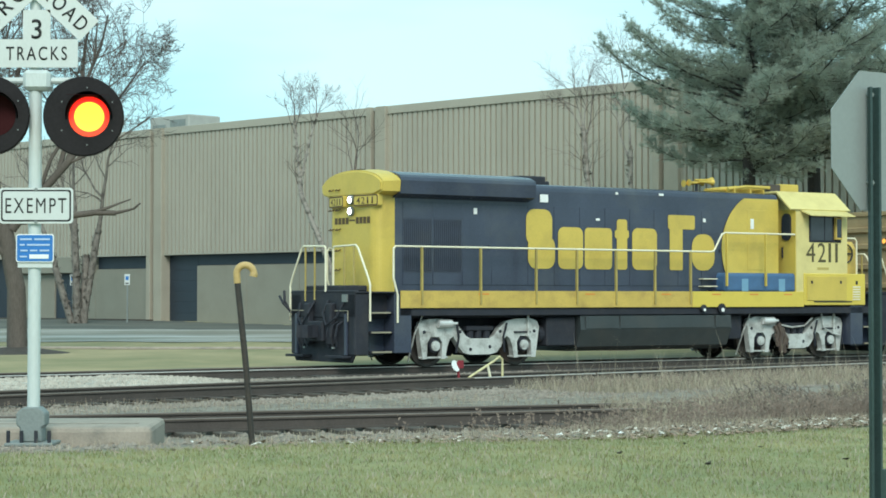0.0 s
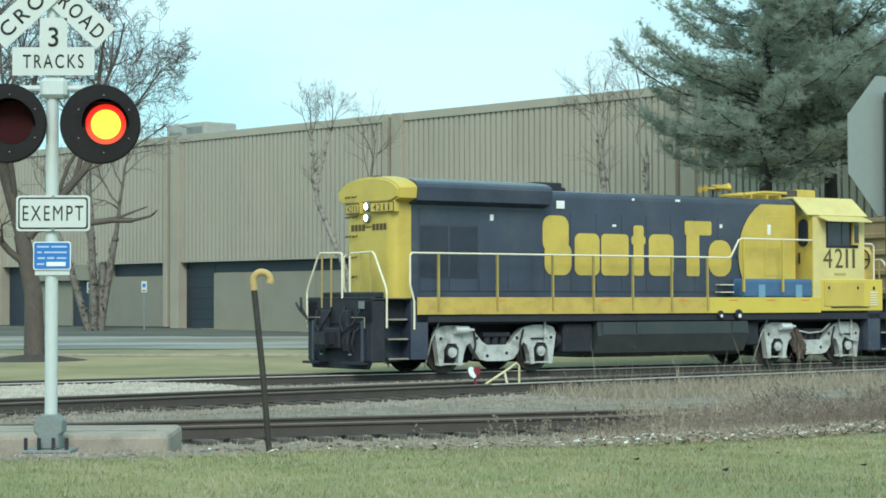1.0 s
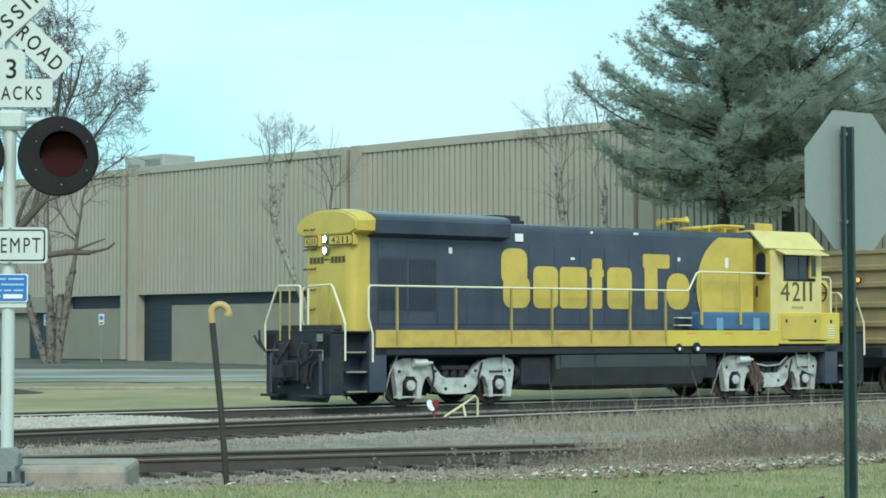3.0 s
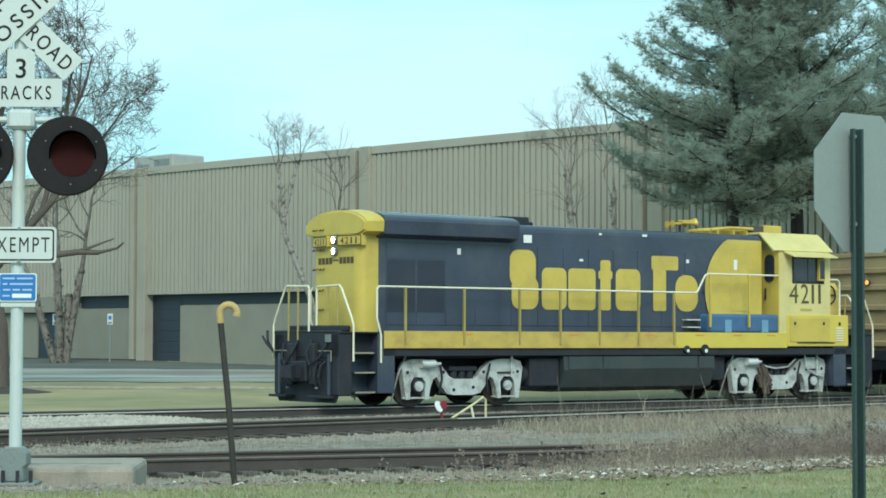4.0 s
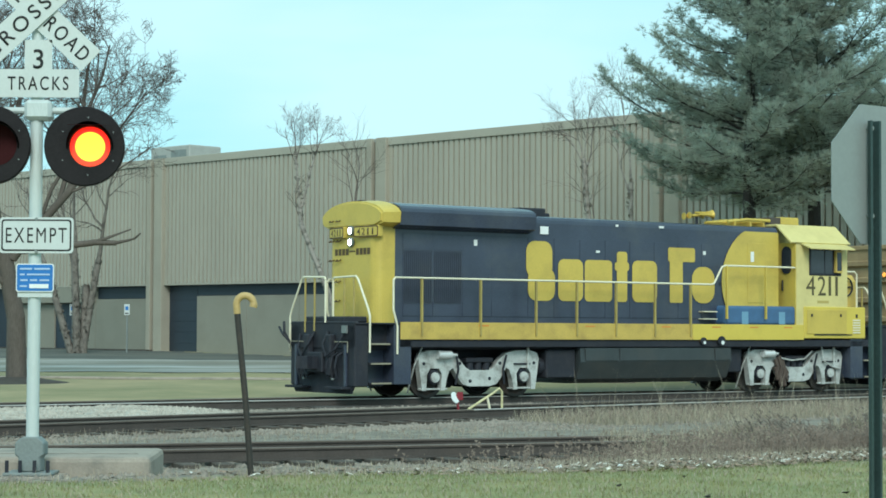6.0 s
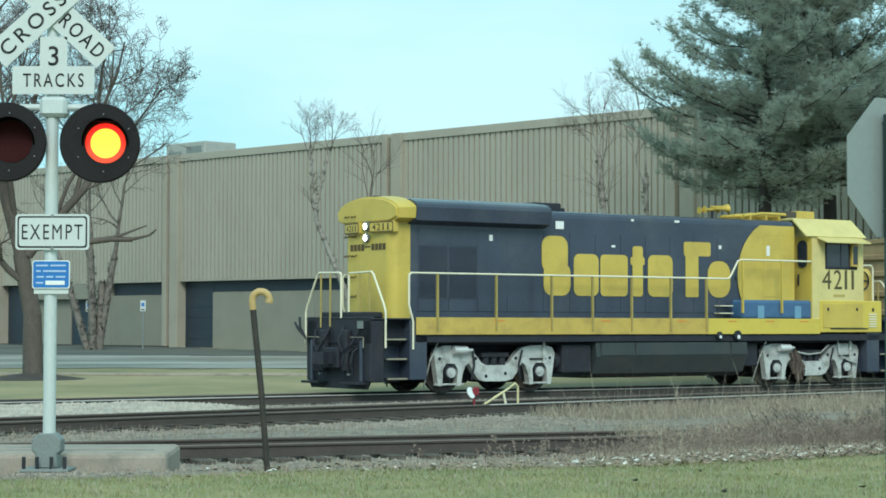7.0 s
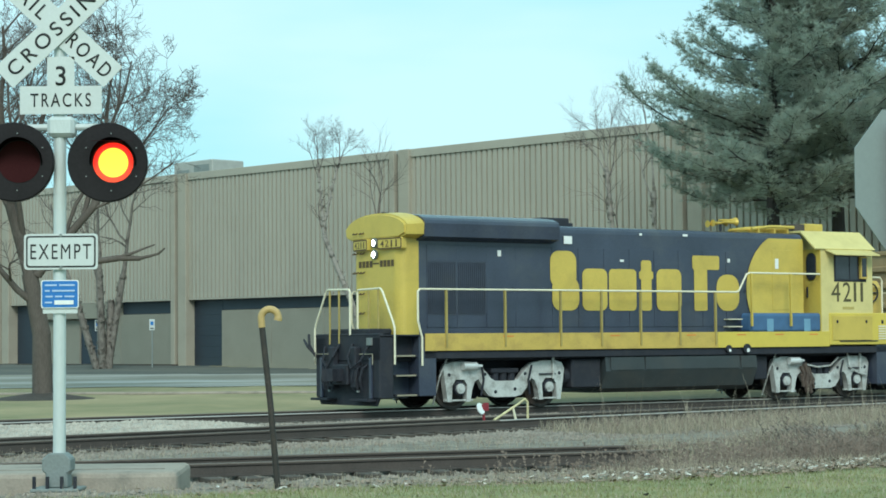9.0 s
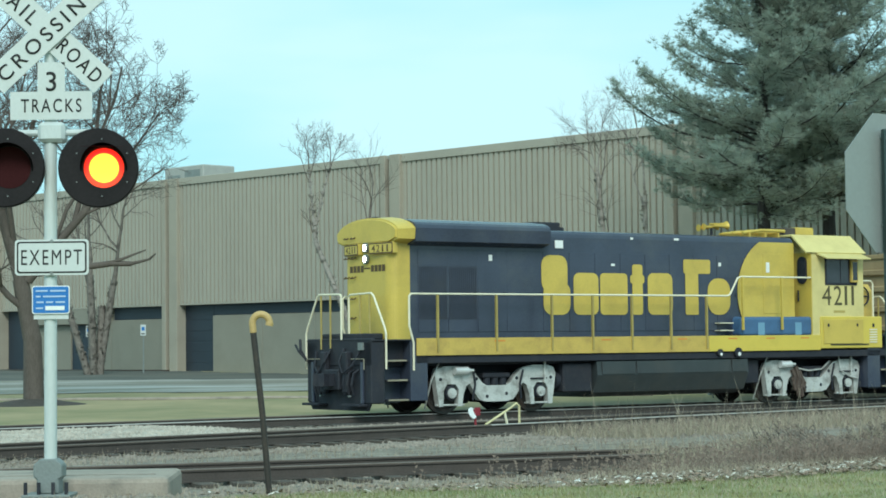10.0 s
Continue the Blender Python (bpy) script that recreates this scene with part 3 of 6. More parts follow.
def build_locomotive():
    L = thing("diesel_locomotive", LOCO, "yellow and dark blue diesel locomotive with lit headlights", "locomotive")
    T, HW = 1.83, 1.08
    # underframe
    part("underframe", boxed(-3.45, 14.7, -1.15, 1.15, 1.18, 1.80, 0.02), M_BLACK, L, "grimy black underframe")
    part("centre_sill", boxed(-3.30, 14.60, -0.38, 0.38, 0.62, 1.19, 0.03), M_BLACK, L)
    part("deck", boxed(-3.56, 14.85, -1.49, 1.49, 1.79, T, 0.01), M_BLACK, L)
    for sgn in (-1, 1):
        part("side_sill", boxed(-2.28, 7.15, sgn * 1.5 - 0.02, sgn * 1.5 + 0.02, 1.43, T + 0.02, 0.006), M_YELLOW_OLD, L, "faded yellow side sill stripe")
        part("side_sill", boxed(7.155, 11.32, sgn * 1.5 - 0.022, sgn * 1.5 + 0.022, 1.43, T + 0.02, 0.006), M_YELLOW_NEW, L, "bright repainted yellow side sill")
        for s in (0.2, 3.6, 6.2, 8.0, 9.4, 10.7):
            part("sill_marking", boxed(s - 0.16, s + 0.16, sgn * 1.524 - 0.002, sgn * 1.524 + 0.002, 1.755, 1.79), mat_orange, L)
        part("lower_sill", boxed(-2.28, 14.0, sgn * 1.44 - 0.03, sgn * 1.44 + 0.03, 1.24, 1.425, 0.01), M_BLACK, L)
    for s, r in ((7.52, 0.10), (8.18, 0.13)):
        fl = part("filler_cap", cyl(bmesh.new(), (s, -1.40, 1.40), (s, -1.56, 1.40), r, 20), M_BLACK, L, "round black fuel filler")
        part("sight_glass", cyl(bmesh.new(), (s + 0.02, -1.555, 1.355), (s + 0.02, -1.57, 1.355), r * 0.42, 12), M_WHITE, fl)
    # fuel tank
    tank = [(-1.42, 1.22), (-1.45, 0.86), (-1.25, 0.42), (-0.9, 0.30), (0.9, 0.30), (1.25, 0.42), (1.45, 0.86), (1.42, 1.22)]
    ft = part("fuel_tank", prism(bmesh.new(), tank, 3.35, 8.62, "x"), M_TANK, L, "dusty grey-green fuel tank")
    part("tank_panel", boxed(3.50, 4.60, -1.475, -1.44, 0.88, 1.21, 0.01), M_TANK, ft)
    part("tank_panel", boxed(4.66, 7.95, -1.475, -1.44, 0.88, 1.21, 0.01), M_TANK, ft)
    part("tank_panel", boxed(8.02, 8.58, -1.475, -1.44, 0.88, 1.21, 0.01), M_TANK, ft)
    part("air_reservoir", cyl(bmesh.new(), (2.2, -1.0, 0.75), (3.25, -1.0, 0.75), 0.22, 20), M_BLACK, L)
    part("equipment_box", boxed(2.35, 3.3, -1.3, -0.3, 0.45, 1.18, 0.03), M_BLACK, L)
    part("equipment_box", boxed(8.7, 9.2, -1.25, 1.25, 0.55, 1.2, 0.03), M_BLACK, L)
    build_truck(L, 0.31, False)
    build_truck(L, 11.30, True)
    # hood: body, radiator section, end
    def hood_poly(w, top, r):
        return [(-w, T), (-w, top - r)] + [(-w + r - r * math.cos(a), top - r + r * math.sin(a)) for a in (0.5, 1.0, 1.57)] + [(w - r + r * math.sin(a), top - r + r * math.cos(a)) for a in (0.0, 0.57, 1.07)] + [(w, top - r), (w, T)]
    hood = part("long_hood", prism(bmesh.new(), hood_poly(HW, 4.58, 0.18), -2.17, 10.74, "x"), M_BLUE, L, "dark blue long hood, dusty and sun-faded")
    endp = [(-2.17, -HW), (-2.50, -HW)] + [(-2.50 - 0.22 * math.sin(radians(a)), -HW + 0.30 * (1 - math.cos(radians(a)))) for a in range(15, 91, 15)]
    endp += [(s, -y) for s, y in reversed(endp)]
    end = part("hood_end", prism(bmesh.new(), endp, T, 4.25, "z"), M_YELLOW, L, "yellow hood end with grab irons")
    arch = [(1.44 * math.sin(radians(a)), 4.28 + 0.56 * math.cos(radians(a)) ** 0.75) for a in range(-72, 73, 8)]
    cap = [(-1.10, 4.16), (-1.40, 4.25)] + [(u * 1.045, z) for u, z in arch] + [(1.40, 4.25), (1.10, 4.16)]
    capm = bmesh.new()
    prism(capm, cap, -2.745, -2.23, "x")
    for v in capm.verts:
        if v.co.x < -2.7:
            v.co.y *= 0.955
            v.co.z -= 0.03 if v.co.z > 4.3 else 0.0
    bmesh.ops.bevel(capm, geom=[e for e in capm.edges if max(v.co.x for v in e.verts) < -2.7 and min(v.co.z for v in e.verts) > 4.1], offset=0.05, segments=3, affect="EDGES")
    part("hood_cap", capm, M_YELLOW, L, "arched yellow radiator end cap")
    rad = [(-1.42, 4.20), (-1.45, 4.52), (-1.42, 4.60), (-1.34, 4.66), (-1.15, 4.72), (-0.6, 4.78), (0.6, 4.78), (1.15, 4.72), (1.34, 4.66), (1.42, 4.60), (1.45, 4.52), (1.42, 4.20), (1.07, 4.10), (-1.07, 4.10)]
    rb = bmesh.new()
    prism(rb, rad, -2.23, 1.90, "x")
    for v in rb.verts:
        if v.co.x > 1.9 and abs(v.co.y) > 1.2:
            v.co.x -= 0.12
    part("radiator_section", rb, M_BLUE, L, "overhanging dark blue radiator housing")
    part("radiator_grille", boxed(-1.9, 1.6, -HW - 0.012, -HW + 0.02, 2.35, 3.98), M_BLUE, hood)
    for g0, g1 in ((-1.92, -1.08), (-1.02, -0.18)):
        gb = boxed(g0, g1, -HW - 0.020, -HW - 0.010, 2.30, 3.62)
        for k in range(14):
            u = g0 + 0.03 + (g1 - g0 - 0.06) * k / 13
            box(gb, u - 0.012, u + 0.012, -HW - 0.030, -HW - 0.019, 2.34, 3.58)
        part("intake_grille", gb, M_GRILLE, hood, "dark dusty intake grille")
    # hood doors
    xs = [-1.95, -1.05, -0.15, 0.75, 1.9, 2.75, 3.6, 4.45, 5.3, 6.15, 7.0, 7.85, 8.6]
    for a, b in zip(xs, xs[1:]):
        d = part("hood_door", boxed(a + 0.008, b - 0.008, -HW - 0.016, -HW, 2.0, 4.02, 0.004), M_BLUE, hood)
        part("latch", boxed(b - 0.10, b - 0.06, -HW - 0.030, -HW - 0.014, 2.9, 3.0), M_BLACK, d)
    for s, w, z, h in ((2.42, 0.26, 4.22, 0.20), (0.24, 0.10, 3.84, 0.15), (4.85, 0.08, 4.42, 0.06), (6.4, 0.16, 4.43, 0.06), (4.2, 0.12, 3.72, 0.06), (7.95, 0.09, 3.78, 0.10)):
        part("white_placard", boxed(s - w / 2, s + w / 2, -HW - 0.034, -HW - 0.018, z - h / 2, z + h / 2), M_WHITE, hood, "small white placard")
    # yellow half-round field with its stripes toward the cab
    pts = [(10.74, 1.9), (10.74, 4.40)]
    for k in range(0, 29):
        a = radians(76 + 152 * k / 28)
        pts.append((10.27 + 1.68 * math.cos(a), 3.02 + 1.62 * math.sin(a)))
    pts = [(s, min(max(z, 1.9), 4.42)) for s, z in pts]
    part("yellow_roundel_field", prism(bmesh.new(), pts, -HW - 0.030, -HW - 0.024, "y"), M_YELLOW, hood, "yellow half-round paint field")
    part("hood_door", boxed(9.55, 10.25, -HW - 0.042, -HW - 0.028, 2.45, 4.1, 0.006), M_YELLOW, hood)
    part("white_placard", boxed(9.66, 9.78, -HW - 0.052, -HW - 0.040, 3.58, 3.86), M_WHITE, hood)
    # brand field: plain yellow shapes, each the size of one painted block
    build_brand(hood, -HW - 0.026)
    # low electrical cabinet on the walkway
    lb = part("walkway_cabinet", boxed(8.40, 11.24, -1.46, -1.0, T, 2.36, 0.09, 4), M_LBLUE, L, "medium blue walkway cabinet")
    for s in (9.12, 10.52):
        part("pale_patch", boxed(s - 0.12, s + 0.12, -1.466, -1.455, 1.86, 2.20), mat_paleblue, lb)
    for z in (1.98, 2.18):
        part("step_edge", boxed(7.75, 8.25, -1.30, -1.05, z, z + 0.025), M_RAILING, hood)
    # roof
    part("exhaust_outlet", boxed(2.1, 3.0, -0.45, 0.35, 4.55, 4.83, 0.03), M_BLACK, L)
    part("exhaust_outlet", boxed(2.9, 3.25, -0.3, 0.3, 4.55, 4.72, 0.03), M_BLACK, L)
    horn = part("air_horn", cyl(bmesh.new(), (8.5, -0.2, 4.55), (8.5, -0.2, 4.84), 0.04, 8), M_BLACK, L, "tarnished yellow five-chime air horn")
    for k, (dy, dz, ln) in enumerate(((-0.16, 0.0, 0.5), (0.0, 0.06, 0.62), (0.16, 0.0, 0.42), (0.07, -0.05, -0.36), (-0.08, -0.03, -0.3))):
        x0, x1 = 8.45, 8.45 + ln
        bm = bmesh.new()
        tube(bm, [(x0, -0.2 + dy, 4.88 + dz), (x0 + ln * 0.6, -0.2 + dy, 4.88 + dz), (x0 + ln * 0.85, -0.2 + dy, 4.88 + dz), (x1, -0.2 + dy, 4.88 + dz)], [0.03, 0.04, 0.06, 0.10], 12)
        part("trumpet", bm, M_HORN, horn)
    part("roof_pipe", tube(bmesh.new(), [(8.7, -0.3, 4.66), (10.2, -0.35, 4.72), (10.8, -0.4, 4.72)], 0.035, 6), M_HORN, L)
    ac = part("air_conditioner", boxed(11.35, 12.05, -0.62, 0.55, 4.67, 4.90, 0.03), M_YELLOW, L, "yellow rooftop air conditioner")
    part("vent_grille", boxed(10.90, 11.345, -0.60, 0.50, 4.67, 4.88, 0.02), M_RAILSTEEL, ac, "rusty brown grille")
    for y in (-0.6, -0.2, 0.3):
        part("roof_pipe", tube(bmesh.new(), [(9.3, y, 4.70), (10.0, y, 4.78), (10.9, y, 4.78)], 0.045, 8), M_YELLOW, L)
    for x in (9.5, 10.1, 10.6):
        part("pipe_bracket", boxed(x - 0.03, x + 0.03, -0.68, 0.38, 4.58, 4.72), M_HORN, L)
    # cab
    cabp = [(-1.5, T), (-1.5, 4.14), (-0.98, 4.60), (0.98, 4.60), (1.5, 4.14), (1.5, T)]
    cab = part("cab", prism(bmesh.new(), [(u * 0.996, z) for u, z in cabp], 11.05, 13.08, "x"), M_CREAM, L, "cream-yellow operator's cab")
    for sgn in (-1, 1):
        rp = [(sgn * 0.93, 4.63), (sgn * 1.52, 4.12), (sgn * 1.55, 4.15), (sgn * 0.95, 4.67)]
        part("cab_roof", prism(bmesh.new(), rp, 10.80, 13.16, "x"), M_CREAM, L)
    part("cab_roof", boxed(10.80, 13.16, -0.95, 0.95, 4.605, 4.67, 0.01), M_CREAM, L)
    part("rear_wall", boxed(11.02, 11.048, -1.49, 1.49, T, 4.14), M_YELLOW, cab)
    win = part("rear_window", prism(bmesh.new(), rounded(-1.34, -0.98, 3.28, 4.04, 0.17), 10.99, 11.018, "x"), M_BLACK, cab, "black rubber window frame")
    part("pane", prism(bmesh.new(), rounded(-1.30, -1.02, 3.33, 3.99, 0.13), 10.984, 10.992, "x"), M_CABGLASS, win)
    part("door_handle", boxed(10.98, 11.02, -1.02, -0.99, 2.8, 3.1), M_BLACK, cab)
    sw = part("side_window", boxed(11.55, 12.82, -1.515, -1.49, 3.24, 4.04, 0.01), M_BLACK, cab)
    part("pane", boxed(11.60, 12.12, -1.522, -1.51, 3.30, 3.99), M_CABGLASS, sw)
    part("pane", boxed(12.16, 12.46, -1.522, -1.51, 3.30, 3.99), M_CABGLASS, sw)
    part("mirror_frame", boxed(12.52, 12.78, -1.60, -1.51, 3.32, 3.95, 0.01), M_YELLOW_OLD, sw)
    part("pane", boxed(12.56, 12.74, -1.606, -1.595, 3.38, 3.90), M_CABGLASS, sw)
    aw = [(-1.50, 4.14), (-1.90, 3.99), (-1.90, 3.96), (-1.50, 4.10)]
    part("sunshade", prism(bmesh.new(), aw, 11.22, 12.98, "x"), M_CREAM, cab, "hinged sheet-metal window awning")
    for digit, s, w in (("4", 0.19, 0.38), ("2", 0.63, 0.33), ("1", 0.95, 0.14), ("1", 1.22, 0.14)):
        lettering("road_number_digit", digit, 0.54, M_OLIVEINK, cab, pose(11.42 + s, -1.497, 2.95), w * (0.72 if digit == "1" else 0.95), bold=0.0)
    bar("small_marking", 0.45, 0.07, mat_paleink, cab, pose(12.1, -1.497, 2.50))
    # equipment box below the cab
    bb = part("battery_box", boxed(11.33, 13.78, -1.53, -0.9, 1.47, 2.36, 0.02), M_YELLOW_NEW, L, "yellow battery box with latched door")
    bd = part("box_door", boxed(11.42, 13.0, -1.55, -1.528, 1.60, 2.28, 0.008), M_YELLOW, bb)
    for s in (11.6, 12.75):
        part("latch", boxed(s - 0.03, s + 0.03, -1.565, -1.548, 2.08, 2.16), M_BLACK, bd)
    part("latch", boxed(13.38, 13.45, -1.545, -1.528, 2.06, 2.16), M_BLACK, bb)
    for k in range(6):
        part("louvre", boxed(13.25, 13.55, -1.55, -1.528, 1.62 + 0.07 * k, 1.655 + 0.07 * k), M_RAILING, bb)
    part("ledge", boxed(11.7, 13.2, -1.56, -1.53, 1.565, 1.59), M_BLACK, bb)
    part("battery_box", boxed(11.33, 13.78, 0.9, 1.53, 1.47, 2.36, 0.02), M_YELLOW_NEW, L)
    # short hood
    part("short_hood", prism(bmesh.new(), [(-0.95, T), (-0.95, 3.1), (-0.8, 3.3), (0.8, 3.3), (0.95, 3.1), (0.95, T)], 13.08, 14.0, "x"), M_YELLOW_OLD, L, "weathered low short hood")
    bm = bmesh.new()
    ring = [(13.55 + 0.26 * math.cos(a), -1.0, 2.95 + 0.26 * math.sin(a)) for a in [2 * math.pi * k / 20 for k in range(21)]]
    tube(bm, ring, 0.025, 6, False)
    tube(bm, [(13.30, -1.0, 2.95), (13.80, -1.0, 2.95)], 0.02, 6), tube(bm, [(13.55, -1.0, 2.7), (13.55, -1.0, 3.2)], 0.02, 6)
    part("handbrake_wheel", bm, M_BLACK, L)
    # numberboards, headlights, grabs on the hood end
    for sgn, y, turn, w in ((-1, -0.72, -83, 0.92), (1, 0.60, -97, 0.80)):
        nb = part("number_board", boxed(-w / 2, w / 2, -0.03, 0.14, -0.14, 0.14, 0.02), M_YELLOW, end, "yellow number board with dark border", at=pose(-2.755, y, 4.045, 0, 0, turn))
        part("border", prism(bmesh.new(), rounded(-w / 2 + 0.005, w / 2 - 0.005, -0.135, 0.135, 0.05), -0.034, -0.028, "y"), M_BROWNINK, nb)
        part("board_face", prism(bmesh.new(), rounded(-w / 2 + 0.040, w / 2 - 0.040, -0.102, 0.102, 0.03), -0.037, -0.030, "y"), M_YELLOW, nb)
        for k, digit in enumerate("4211"):
            lettering("digit", digit, 0.165, M_BROWNINK, nb, pose((k - 1.5) * w * 0.19, -0.037, 0), w * (0.06 if digit == "1" else 0.145), 0.003, 0.004)
        for k in range(4):
            bar("faded_wordmark", 0.13, 0.16, M_BROWNINK, end, pose(-2.724, -0.04 + sgn * (0.23 + 0.165 * k), 3.57, 0, 0, -90))
    bar("faded_wordmark", 0.26, 0.035, M_BROWNINK, end, pose(-2.726, -0.04, 3.58, 0, 0, -90))
    for z in (4.08, 3.80):
        hl = part("headlight", lathe(bmesh.new(), [(0, 0), (0.12, 0), (0.12, -0.06), (0.08, -0.07)], 20, Matrix.Translation((-2.735, -0.03, z))), M_CAST, L)
        part("lens", lathe(bmesh.new(), [(0, -0.068), (0.08, -0.064)], 20, Matrix.Translation((-2.735, -0.03, z))), M_HEADLIGHT, hl, "lit white headlight lens")
    for z in (4.33, 3.83, 3.35, 2.83, 2.35):
        for y in (0.86, 0.56) if z > 3.0 else (0.58,):
            part("grab_iron", tube(bmesh.new(), [(-2.72, y + 0.08, z + 0.04), (-2.79, y + 0.07, z), (-2.79, y - 0.07, z), (-2.72, y - 0.08, z + 0.04)], 0.016, 6), M_BROWNINK, end)
    part("roof_bracket", boxed(-2.45, -2.25, 0.05, 0.2, 4.74, 4.86, 0.02), M_BLACK, L)
    # end platforms, pilots, steps, couplers
    for sx, out, hood_face in ((-3.56, -1, -2.7), (14.85, 1, 14.0)):
        part("end_sill", boxed(min(sx, sx - out * 0.12), max(sx, sx - out * 0.12), -1.45, 1.45, 1.2, 1.86, 0.02), M_BLACK, L)
        pl = prism(bmesh.new(), [(-1.40, 1.22), (-1.40, 0.34), (-1.25, 0.13), (1.25, 0.13), (1.40, 0.34), (1.40, 1.22)], sx - 0.05 * out - 0.03, sx - 0.05 * out + 0.03, "x")
        part("pilot", pl, M_BLACK, L, "grimy snow pilot")
        part("coupler", prism(bmesh.new(), [(sx, -0.14), (sx + out * 0.38, -0.16), (sx + out * 0.55, -0.22), (sx + out * 0.62, -0.06), (sx + out * 0.48, 0.02), (sx + out * 0.60, 0.20), (sx + out * 0.36, 0.22), (sx, 0.14)], 0.72, 1.02, "z"), M_BLACK, L)
        part("draft_gear", boxed(min(sx, sx + out * 0.22), max(sx, sx + out * 0.22), -0.35, 0.35, 0.62, 1.12, 0.03), M_BLACK, L)
        for y in (-0.9, -0.7, -0.5, 0.5, 0.7, 0.9):
            part("air_hose", tube(bmesh.new(), [(sx, y, 1.1), (sx + out * 0.14, y, 1.02), (sx + out * 0.18, y * 0.97, 0.75), (sx + out * 0.10, y * 0.93, 0.50)], 0.03, 6), M_BLACK, L)
            if abs(y) == 0.7:
                part("gladhand", boxed(sx + out * 0.10 - 0.03, sx + out * 0.10 + 0.03, y * 0.93 - 0.04, y * 0.93 + 0.04, 0.45, 0.50, 0.01), M_CAST, L)
        for sgn in (-1, 1):
            a, b = sorted((sx - out * 0.42, sx - out * 1.12))
            part("pilot_corner", boxed(min(sx, sx - out * 0.40), max(sx, sx - out * 0.40), min(sgn * 0.95, sgn * 1.46), max(sgn * 0.95, sgn * 1.46), 0.30, 1.79, 0.03), M_BLACK, L)
            sr = sx - out * (0.41 if sgn < 0 else 0.0)
            part("step_well", boxed(a, b, sgn * 0.98 - 0.02, sgn * 0.98 + 0.02, 0.3, 1.8), M_BLUE, L)
            part("step_well", boxed(min(sx - out * 1.12, sx - out * 1.62), max(sx - out * 1.12, sx - out * 1.62), min(sgn * 0.95, sgn * 1.47), max(sgn * 0.95, sgn * 1.47), 0.35, 1.8, 0.01), M_BLUE, L)
            for k, z in enumerate((0.36, 0.83, 1.30)):
                st = part("step", boxed(a + 0.01, b - 0.02, min(sgn * 1.0, sgn * (1.46 - 0.03 * k)), max(sgn * 1.0, sgn * (1.46 - 0.03 * k)), z, z + 0.04), M_BLACK, L)
                part("step_edge", boxed(a + 0.06, b - 0.08, sgn * (1.475 - 0.03 * k) - 0.012, sgn * (1.475 - 0.03 * k) + 0.012, z + 0.0, z + 0.04), M_TREAD, st)
            part("corner_rail", tube(bmesh.new(), [(sr, sgn * -0.15, 1.83), (sr, sgn * -0.15, 2.88), (sr, sgn * -0.10, 2.93), (sr, sgn * 0.86, 2.95), (sr, sgn * 0.96, 2.88), (sr, sgn * 1.42, 2.14), (sr, sgn * 1.49, 1.98), (sr, sgn * 1.49, 1.12)], 0.026, 8), M_RAILING, L, "cream-painted end handrail")
            part("rail_post", tube(bmesh.new(), [(sr, sgn * 0.35, 1.6), (sr, sgn * 0.35, 2.92)], 0.026, 8), M_RAILPOST, L)
            part("rail_post", tube(bmesh.new(), [(sr, sgn * 0.78, 1.6), (sr, sgn * 0.78, 2.92)], 0.026, 8), M_RAILPOST, L)
            part("uncoupling_lever", tube(bmesh.new(), [(sx + out * 0.06, sgn * 0.72, 1.36), (sx + out * 0.1, sgn * 0.74, 1.37), (sx + out * 0.1, sgn * 1.30, 1.37), (sx + out * 0.12, sgn * 1.33, 1.12)], 0.013, 6), M_TREAD, L)
            part("pilot_rib", boxed(min(sx, sx + out * 0.07), max(sx, sx + out * 0.07), sgn * 1.12 - 0.05, sgn * 1.12 + 0.05, 0.3, 1.3, 0.015), M_BLUE, L)
            part("pilot_step", boxed(min(sx, sx + out * 0.26), max(sx, sx + out * 0.26), min(sgn * 0.5, sgn * 1.3), max(sgn * 0.5, sgn * 1.3), 0.24, 0.30, 0.01), M_BLACK, L)
            part("buffer_block", boxed(min(sx, sx + out * 0.16), max(sx, sx + out * 0.16), min(sgn * 0.38, sgn * 0.62), max(sgn * 0.38, sgn * 0.62), 0.55, 1.55, 0.03), M_BLACK, L)
            part("signal_cable", tube(bmesh.new(), [(sx + out * 0.02, sgn * 0.3, 1.62), (sx + out * 0.2, sgn * 0.34, 1.3), (sx + out * 0.24, sgn * 0.55, 1.02), (sx + out * 0.16, sgn * 0.85, 1.2), (sx + out * 0.02, sgn * 0.98, 1.55)], 0.028, 6), M_BLACK, L)
        part("bracket", boxed(min(sx, sx + out * 0.05), max(sx, sx + out * 0.05), -1.15, -0.95, 1.58, 1.76), M_CAST, L)
    part("cable_bundle", tube(bmesh.new(), [(-3.62, 1.35, 1.3), (-3.72, 1.50, 1.6), (-3.66, 1.62, 1.85)], 0.035, 6), M_BLACK, L)
    part("cable_bundle", tube(bmesh.new(), [(-3.62, 1.30, 1.3), (-3.8, 1.45, 1.55), (-3.72, 1.75, 1.72)], 0.03, 6), M_BLACK, L)
    part("platform_locker", boxed(-3.46, -2.80, -0.85, 0.95, 1.83, 1.98, 0.03), M_BLACK, L)
